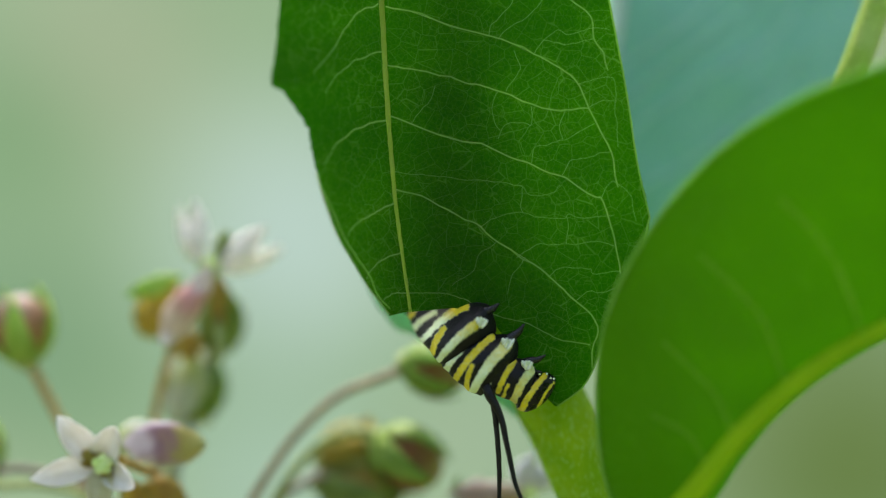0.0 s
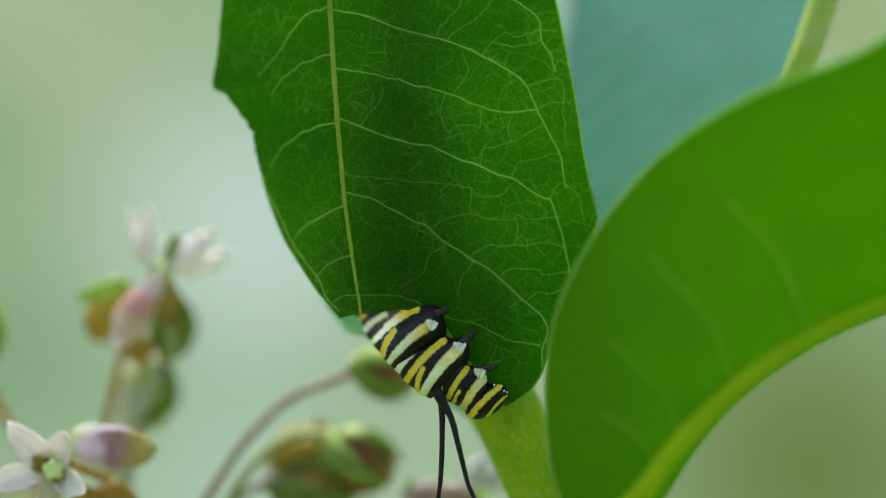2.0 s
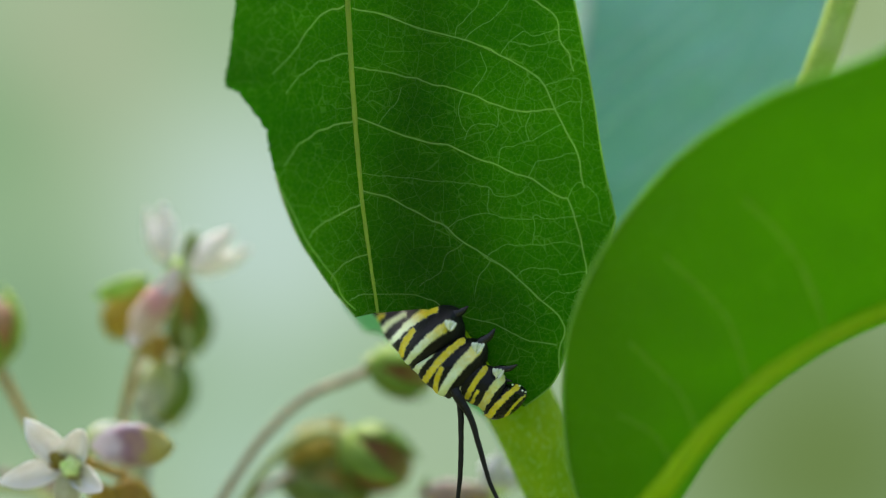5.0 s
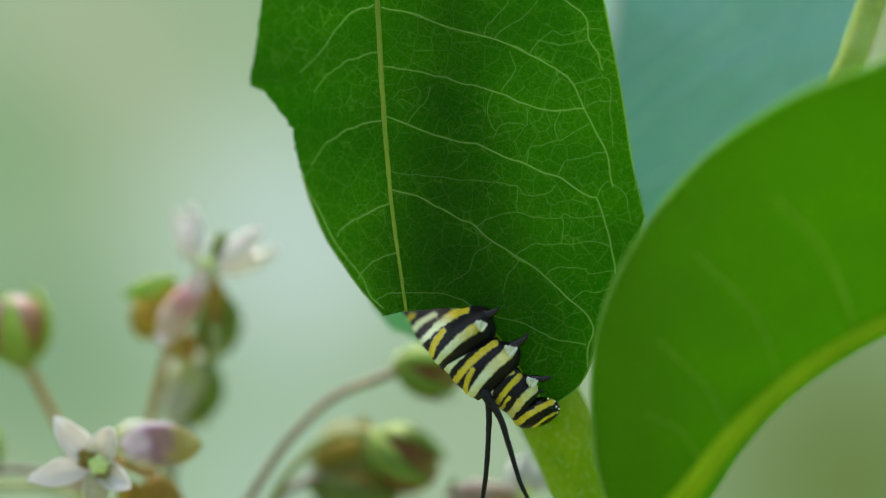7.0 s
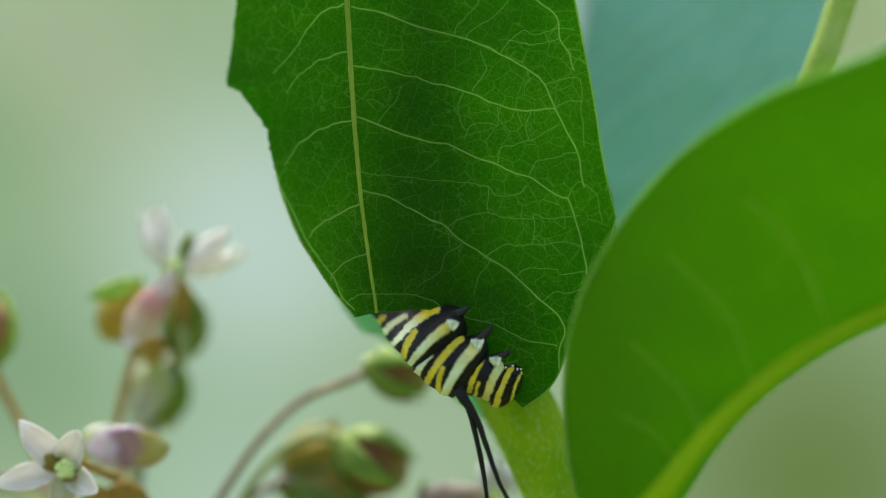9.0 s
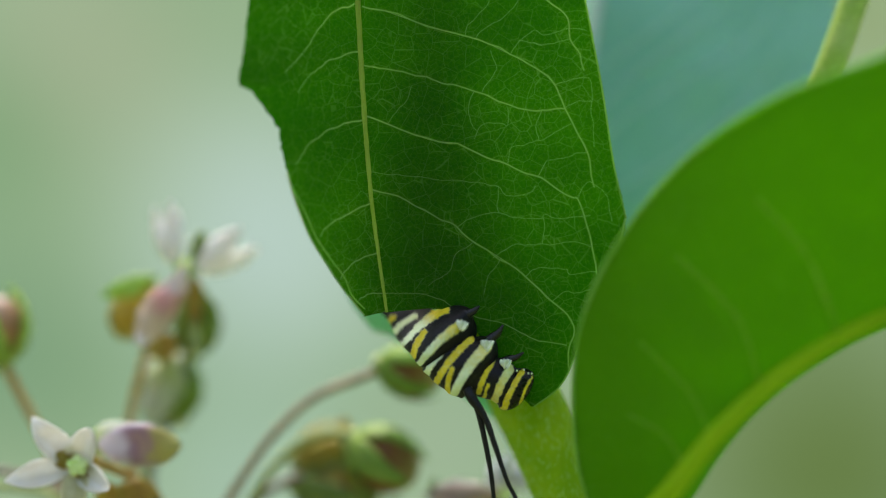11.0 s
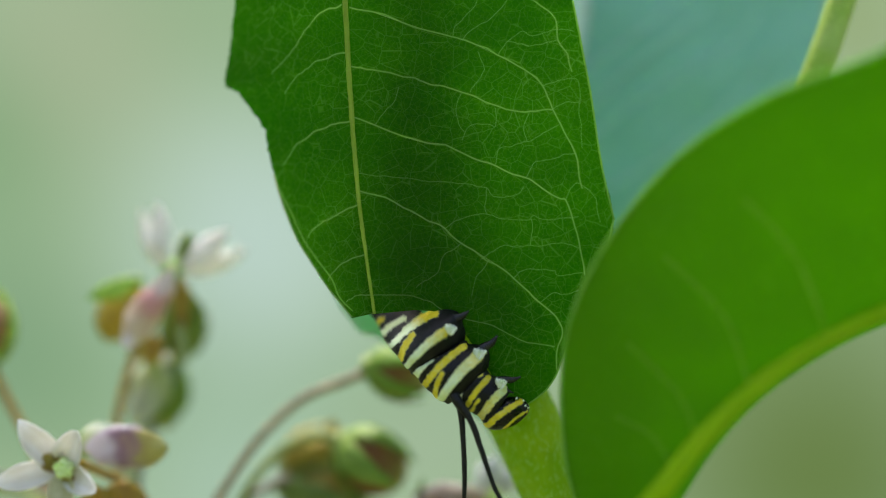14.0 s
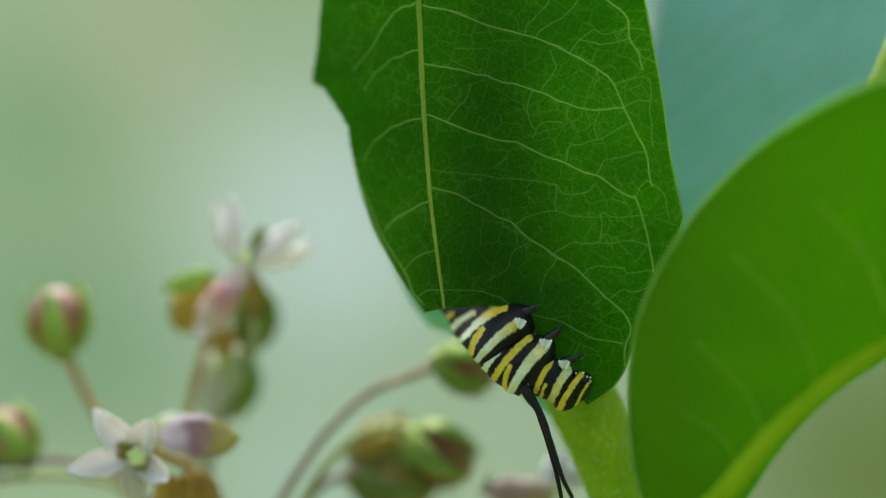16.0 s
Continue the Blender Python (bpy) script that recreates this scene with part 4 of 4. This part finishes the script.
# the drooping cluster low in the middle
flower_bud((-4.7, 25.0, -27.9), (0.9, -0.2, -0.5), 4.3, M_BROWN, 0.2, "green and brown drooping bud", 0.2, 1.15, M_SEPAL_MID)
pedicel([(-8.2, 25.0, -25.1), (-11.6, 25.0, -24.3), (-16.1, 25.0, -25.9), (-19.9, 25.0, -29.6), (-22.9, 25.0, -34.5), (-29.6, 25.0, -46.5)], 0.62, M_PEDICEL_G)
tip_bud = flower_bud((-12.7, 32.0, -27.9), (0.9, 0.1, 0.2), 3.6, M_OCHRE, 0.2, "olive bud in shade", 0.9, 1.2, M_OCHRE)
petal(tip_bud, "petal", on(tip_bud, (-10.7, 30.0, -26.8), (0.15, 0, 1)), 4.4, 2.2, 1.0, M_OLIVE, curl=0.3)
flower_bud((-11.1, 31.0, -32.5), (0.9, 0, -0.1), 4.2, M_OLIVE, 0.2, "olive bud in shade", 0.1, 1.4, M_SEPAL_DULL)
pedicel([(-11.0, 29.0, -30.2), (-14.9, 29.0, -30.4), (-19.4, 28.0, -31.9), (-23.1, 27.0, -35.2), (-29.6, 25.0, -46.5)], 0.6, M_PEDICEL_D)
# an open flower at the foot of the stem
fg = flower((11.3, 24.0, -32.0), (0.4, -0.2, 1), 1.3)
petal(fg, "hood", on(fg, (10.5, 23.0, -31.8), (0.25, -0.1, 1)), 5.6, 3.0, 2.0, M_SHADED_HOOD, curl=0.3)
petal(fg, "hood", on(fg, (12.0, 23.0, -31.8), (0.55, -0.2, 0.8)), 5.0, 3.4, 2.2, M_SHADED_HOOD, curl=0.3)
petal(fg, "hood", on(fg, (11.5, 27.0, -32.9), (-0.3, 0.4, 0.8)), 5.0, 3.0, 2.0, M_SHADED_HOOD)
petal(fg, "petal", on(fg, (10.5, 23.0, -32.1), (-1.0, 0.0, -0.02)), 10.0, 3.6, 2.0, M_PURPLE, fat=0.5, tip=0.6, label="mauve petal folded back")
petal(fg, "petal", on(fg, (10.1, 23.0, -33.5), (-1.0, 0.0, -0.3)), 9.0, 4.6, 2.2, M_OLIVE, fat=0.5, tip=0.6)
petal(fg, "sepal", on(fg, (1.6, 23.0, -33.1), (0.1, 0.0, 1)), 3.6, 1.0, 0.5, M_PEDICEL_G, curl=0.6)
pedicel([(10.6, 25.0, -33.0), (1.2, 25.0, -36.8), (-13.8, 25.0, -42.0), (-30.4, 25.0, -47.3)], 0.6, M_PEDICEL_G)
part("peduncle", tube([place(*p) - U0 for p in ((-31.7, 24.0, -44.8), (-27.2, 24.0, -56.8), (-10.6, 20.0, -77.8), (17.6, 14.0, -86.4))], [1.2 * MM, 1.6 * MM, 1.7 * MM, 2.0 * MM], 40, 12), M_PEDICEL_G, umbel)

# ---- the caterpillar ----
CAT_AT = place(4.3, 3.0, -12.8)
cat = thing("monarch_caterpillar", "black, yellow and white striped caterpillar chewing the edge of a leaf", "caterpillar", CAT_AT)


def soft_body(stations, bands, origin, stretch=0.95, folds=3):
    """A plump stretch of body between rows of (back x, z, belly x, z, depth) in millimetres, round in section, with shallow ring folds.
    A band runs from the back to the belly: both ends, half its width at each, and how yellow it is at each."""
    st = spline(stations, 84)
    at = np.array(origin)
    n, sides = len(st), 150
    turn = np.linspace(0, 2 * np.pi, sides, endpoint=False)
    mid, reach = (st[:, 0:2] + st[:, 2:4]) / 2, (st[:, 2:4] - st[:, 0:2]) / 2
    half = np.linalg.norm(reach, axis=1)
    crease = 1 - 0.03 * (0.5 + 0.5 * np.cos(np.linspace(0, 2 * np.pi * folds, n))) ** 3
    xz = mid[:, None] + reach[:, None] * (np.cos(turn) * 1.0)[None, :, None] * crease[:, None, None]
    y = st[:, 4:5] - (half * stretch * crease)[:, None] * np.sin(turn)[None]
    # soft uneven flesh
    for i in range(0, n):
        w = np.array([noise.noise(Vector((xz[i, j, 0] * 0.9, y[i, j] * 0.9, xz[i, j, 1] * 0.9))) for j in range(0, sides, 5)])
        w = np.interp(np.arange(sides), np.arange(0, sides + 5, 5), np.append(w, w[0]))
        y[i] -= 0.16 * w
    verts = np.stack([xz[..., 0] - at[0], y - at[1], xz[..., 1] - at[2]], -1).reshape(-1, 3)
    k = np.arange(n * sides).reshape(n, sides)
    nxt = np.roll(k, -1, axis=1)
    faces = np.stack([k[:-1], nxt[:-1], nxt[1:], k[1:]], -1).reshape(-1, 4).tolist() + [k[0][::-1].tolist(), k[-1].tolist()]
    me = bpy.data.meshes.new("body")
    me.from_pydata((verts * MM).tolist(), [], faces)
    me.polygons.foreach_set("use_smooth", [True] * len(me.polygons))
    flat_xz = xz.reshape(-1, 2)
    rag = np.array([0.8 * noise.noise(Vector((u * 1.9, v * 1.9, 4.0))) + 0.8 * noise.noise(Vector((u * 4.2, v * 4.2, 9.0))) for u, v in flat_xz])
    pale, gold = np.zeros(len(verts)), np.zeros(len(verts))
    for x0, z0, x1, z1, w0, w1, g0, g1 in bands:
        p, q = np.array((x0, z0)), np.array((x1, z1))
        d = q - p
        long = np.hypot(*d)
        u = ((flat_xz - p) @ d) / long ** 2
        side = (flat_xz - p) @ np.array((-d[1], d[0])) / long
        side = side - 0.30 * long * np.clip(u, 0, 1) * (1 - np.clip(u, 0, 1)) * 0.8
        over = np.maximum(np.maximum(-u - 0.06, u - 1.0), 0) * long
        wide = w0 + (w1 - w0) * np.clip(u, 0, 1)
        inside = wide + 0.13 * rag - np.hypot(side, over)
        hit = np.clip(inside / 0.09 + 0.5, 0, 1)
        tone = g0 + (g1 - g0) * np.clip((u - 0.40) / 0.45, 0, 1) + 0.25 * rag
        gold = np.where(hit > pale, np.clip(tone, 0, 1), gold)
        pale = np.maximum(pale, hit)
    me.attributes.new("pale", 'FLOAT', 'POINT').data.foreach_set("value", pale.astype(np.float32))
    me.attributes.new("gold", 'FLOAT', 'POINT').data.foreach_set("value", gold.astype(np.float32))
    return me


def tuft(r, lobes=4):
    """Smooth swollen lobes bunched together, each pointing its own way."""
    bm = bmesh.new()
    for i in range(lobes):
        u = (i + 0.5) / lobes * 2 - 1
        tall = 0.85 + 0.45 * noise.noise(Vector((i * 2.7, r * 5000, 0.5)))
        m = Matrix.Translation((r * 0.7 * u, -r * 0.3 * (i % 2), r * 0.35 * tall)) @ pose(0, 0, 0, 14 * (i % 3 - 1), 26 * u, 0) @ Matrix.Diagonal((r * 0.30, r * 0.36, r * tall, 1))
        made = bmesh.ops.create_icosphere(bm, subdivisions=3, radius=1.0, matrix=m)
        for v in made["verts"]:
            v.co += (v.co - m.translation) * 0.35 * noise.noise(v.co * (1.6 / r))
    return bm


def leg(seg, o, a, b, r):
    """A pointed jointed leg from its root a to its tip b."""
    a, b = Vector(a) - Vector(o), Vector(b) - Vector(o)
    way = b - a
    length = way.length * MM
    ob = part("leg", tube([(0, 0, -1.0 * MM), (0, 0, 0), (0.10 * length, 0, length * 0.45), (0.02 * length, 0, length)],
                          [r * MM, r * 0.92 * MM, r * 0.75 * MM, r * 0.55 * MM, r * 0.16 * MM], 18, 10, 0.1), M_LEG, seg, "glossy black leg")
    return put(ob, aim(a * MM, way))


def patch(seg, o, at, r, way=(0.35, -0.5, 1)):
    return put(part("leg_patch", tuft(r * MM), M_TUFT, seg, "rough white patch at the root of a leg"), aim((Vector(at) - Vector(o)) * MM, way))


def here(x, y, z):
    return place(x, y, z) - CAT_AT


REAR = [(-8.3, -4.1, -1.55, -0.9, 13), (-6.21, -6.14, -0.12, -3.33, 10), (-4.46, -8.12, 0.79, -5.22, 7), (-3.43, -10.04, 1.26, -7.05, 4.5),
        (-2.31, -11.42, 2.39, -6.54, 1.8), (-1.36, -12.56, 3.92, -6.43, 0.2), (-0.75, -13.3, 5.50, -6.87, -0.2), (-0.28, -13.82, 6.2, -8.49, 0.2),
        (0.12, -14.2, 6.30, -9.94, 0.7), (0.55, -13.7, 5.97, -10.2, 0.9)]
REAR_BANDS = [(-4.10, -8.25, -3.37, -7.62, 0.36, 0.20, 1, 1), (-3.30, -9.35, -0.94, -7.70, 0.36, 0.32, 0, 0), (-2.38, -10.78, 2.67, -6.85, 0.33, 0.48, -0.3, 1.3),
              (-1.33, -12.18, 0.1, -9.45, 0.36, 0.36, 1, 1), (-0.74, -13.3, 4.28, -8.70, 0.37, 0.60, 0, 0.8)]
MIDDLE = [(1.1, -13.13, 5.4, -10.37, -0.1), (0.0, -13.68, 6.22, -10.09, -0.2), (0.78, -14.83, 6.88, -10.48, -0.4), (1.78, -15.87, 7.93, -10.63, -0.6),
          (2.7, -16.78, 8.92, -11.22, -0.6), (3.5, -17.3, 9.12, -12.47, -0.4), (4.35, -17.55, 8.9, -13.35, -0.1), (4.6, -16.7, 8.0, -13.7, 0.1)]
MIDDLE_BANDS = [(0.38, -14.28, 2.2, -12.2, 0.40, 0.30, 0, 0), (2.3, -12.1, 4.71, -10.5, 0.22, 0.28, 0.5, 0.7), (1.43, -15.33, 6.02, -10.7, 0.37, 0.40, 1, 1),
                (2.68, -16.51, 3.5, -13.7, 0.34, 0.24, 1, 1), (3.27, -17.04, 7.7, -11.70, 0.44, 0.70, 0, 0.6)]
FRONT = [(5.5, -16.4, 7.6, -13.9, -0.8), (4.75, -17.3, 8.5, -13.35, -0.8), (5.88, -17.82, 9.25, -13.95, -0.8), (6.73, -18.34, 10.37, -14.5, -0.7),
         (7.66, -18.93, 11.23, -15.36, -0.6), (8.52, -19.66, 11.29, -16.35, -0.5), (8.95, -19.13, 10.63, -16.75, -0.5)]
FRONT_BANDS = [(5.55, -16.6, 5.85, -15.5, 0.20, 0.16, 0.3, 0.3), (6.0, -15.2, 8.0, -13.95, 0.16, 0.20, 0.7, 0.9), (6.55, -17.3, 8.85, -14.35, 0.30, 0.36, 1, 1),
               (7.0, -18.15, 7.72, -16.85, 0.22, 0.16, 1, 1), (8.14, -18.81, 10.63, -15.72, 0.42, 0.56, 0.7, 0.35)]
HEAD = [(8.72, -19.0, 9.84, -17.35, -0.5), (8.32, -19.79, 10.9, -16.75, -0.5), (9.3, -20.5, 12.05, -16.6, -0.5), (10.9, -20.4, 13.1, -16.9, -0.5),
        (12.35, -19.75, 13.75, -17.7, -0.5), (13.3, -18.9, 13.65, -18.4, -0.5)]
HEAD_BANDS = [(8.9, -19.9, 12.65, -17.1, 0.38, 0.32, 1, 1), (10.8, -20.3, 13.4, -18.2, 0.18, 0.15, 1, 1), (8.86, -18.54, 9.19, -18.28, 0.11, 0.11, 0, 0)]
REAR_O, MIDDLE_O, FRONT_O, HEAD_O, ROOT_O = (-3.4, 3.0, -9.0), (5.0, 0.3, -14.0), (8.46, 0.0, -16.9), (10.76, 0.0, -18.34), (5.0, -2.6, -16.4)
rear = part("abdomen", soft_body(REAR, REAR_BANDS, REAR_O, 0.80, 4), M_SKIN, cat, "plump striped rear of the body")
middle = part("thorax_segment", soft_body(MIDDLE, MIDDLE_BANDS, MIDDLE_O, 0.80, 4), M_SKIN, cat)
front = part("neck_segment", soft_body(FRONT, FRONT_BANDS, FRONT_O, 0.85, 3), M_SKIN, cat)
head = part("head", soft_body(HEAD, HEAD_BANDS, HEAD_O, 0.85, 1), M_HEAD, cat, "glossy head with black and yellow arcs")
patch(rear, REAR_O, (4.40, -3.5, -8.8), 0.80)
leg(rear, REAR_O, (5.0, -1.6, -7.5), (6.6, -2.0, -6.55), 0.72)
leg(rear, REAR_O, (5.2, 2.0, -7.6), (6.6, 2.4, -7.2), 0.5)
patch(middle, MIDDLE_O, (7.70, -2.9, -11.6), 0.85)
leg(middle, MIDDLE_O, (8.4, -1.8, -10.85), (9.9, -2.2, -9.4), 0.70)
leg(middle, MIDDLE_O, (8.4, 1.4, -11.0), (9.6, 1.8, -10.2), 0.5)
patch(front, FRONT_O, (10.2, -2.4, -15.05), 0.78)
leg(front, FRONT_O, (10.8, -1.3, -14.6), (12.65, -1.8, -14.15), 0.58)
leg(front, FRONT_O, (10.8, -1.0, -15.6), (11.95, -1.4, -16.1), 0.36)
for q in ((12.96, -1.7, -16.95), (13.2, -1.8, -17.54), (12.14, -1.8, -16.69), (13.55, -1.4, -17.8)):
    put(part("mouth_palp", ball(0.13), M_TUFT, head), Matrix.Translation((Vector(q) - Vector(HEAD_O)) * MM))
feeler_near = part("filament", tube([(-0.3 * MM, 0.9 * MM, 1.2 * MM), (0.2 * MM, 0.0, -0.6 * MM), (1.55 * MM, -0.3 * MM, -3.0 * MM), (2.5 * MM, -0.5 * MM, -6.6 * MM), (3.5 * MM, -0.6 * MM, -10.6 * MM), (4.4 * MM, -0.7 * MM, -12.9 * MM), (5.6 * MM, -0.8 * MM, -16.5 * MM)],
                                    [0.75 * MM, 0.62 * MM, 0.40 * MM, 0.33 * MM, 0.28 * MM, 0.24 * MM, 0.15 * MM], 60, 10, 0.12), M_BLACK, cat, "long black filament")
feeler_far = part("filament", tube([(0.1 * MM, 0.4 * MM, 0.6 * MM), (0.4 * MM, 0.2 * MM, -1.5 * MM), (0.32 * MM, 0.2 * MM, -4.6 * MM), (-0.1 * MM, 0.3 * MM, -9.3 * MM), (-0.65 * MM, 0.4 * MM, -12.7 * MM), (-1.4 * MM, 0.4 * MM, -16.5 * MM)],
                                   [0.5 * MM, 0.42 * MM, 0.34 * MM, 0.30 * MM, 0.26 * MM, 0.15 * MM], 60, 10, 0.12), M_BLACK, cat, "long black filament")

# ---- what moves ----
# how far the chewing head has swung down along the leaf's edge: 0 drawn up, 1 stretched out
CHEW = [(0, .46), (.2, .42), (.4, .3), (.6, .2), (.8, .1), (1, .7), (1.2, .95), (1.4, .93), (1.6, .82), (1.8, .75), (2, .7), (2.2, .6), (2.4, .5),
        (2.6, .45), (2.8, .38), (3, .3), (3.5, .0), (3.8, .7), (4.1, 1.0), (4.6, .85), (5.2, .6), (5.8, .3), (6, .2), (6.2, .12), (6.4, .05),
        (6.6, .75), (6.8, 1), (7, 1), (7.2, .95), (7.4, .82), (7.6, .76), (7.8, .7)]
CHEW += [(8, .63), (8.2, .5), (8.4, .45), (8.6, .4), (8.8, .25), (9, .2), (9.2, .75), (9.4, 1), (9.6, .95), (10.2, .75), (10.8, .4), (11.3, .2),
         (11.6, .8), (11.8, .86), (12, .72), (12.2, .66), (12.4, .6), (12.6, .5), (12.8, .42), (13, .36), (13.2, .3), (13.4, .68), (13.6, .84), (13.8, .86),
         (14, .9), (14.5, .8), (15, .68), (15.5, .6), (16, .4)]
# how far the chewed half of the leaf leans back, in degrees
LEAN = [(0, 35), (0.5, 35), (1, 32), (1.5, 31.75), (2, 30.25), (2.5, 29.75), (3, 30.5), (3.5, 29), (3.7, 29), (5.8, 24.25), (6, 23.75), (6.5, 22.25), (7, 23.25), (7.5, 23.25), (8, 27.25), (8.5, 29), (9, 29.25), (9.5, 31.75), (9.7, 30.25), (11.8, 29.25), (12, 29), (12.5, 29), (13, 28), (13.5, 30.5), (14, 29.25), (14.5, 31), (15, 32), (15.5, 32.75), (16, 37.75)]


# how far the whole caterpillar has crept along, in millimetres
CREEP = [(0, 0, 0), (2, 0, 0), (3.7, 0.05, -0.05), (5.8, 0.3, -0.15), (7, 0.45, -0.2), (9.7, 0.5, -0.35), (11.8, 0.5, -0.4), (15.5, 0.6, -0.4), (16, 0.6, -0.4)]
# how much further the near and the far filament swing out, in degrees
SWING = [(0, -2, 1), (1.5, -1, 0), (3.5, 2, -1), (6, 2, 1), (7, 3, 4), (9, 5, 4), (12, 5, 5), (13, 6, 6), (14, 5, 8), (15, 5, 11), (15.5, 5, 13), (16, 5, 13)]


def motions():
    parts = ((rear, REAR_O, 3, (0.0, 0.0)), (middle, MIDDLE_O, 9, (-0.2, 0.75)), (front, FRONT_O, 20, (-0.30, 2.45)), (head, HEAD_O, 40, (-0.5, 3.6)),
             (feeler_near, ROOT_O, 0, (0.4, 0.35)), (feeler_far, ROOT_O, 17, (0.4, 0.35)))
    for ob, o, turn, way in parts:
        rows = []
        for t, c in CHEW:
            back_off = 1 - c / 0.875
            swing = float(np.interp(t, [r[0] for r in SWING], [r[2 if ob is feeler_far else 1] for r in SWING])) if o is ROOT_O else 0.0
            rows.append((t, Matrix.Translation(here(o[0] + way[0] * back_off, o[1], o[2] + way[1] * back_off)) @ pose(0, 0, 0, 0, -turn * back_off - swing, 0)))
        walk(ob, rows)
    walk(cat, [(t, Matrix.Translation(CAT_AT + Vector((x * MM, 0, z * MM)))) for t, x, z in CREEP])
    walk(left, [(t, pose(0, 0, 0, 0, 0, -a)) for t, a in LEAN])


motions()
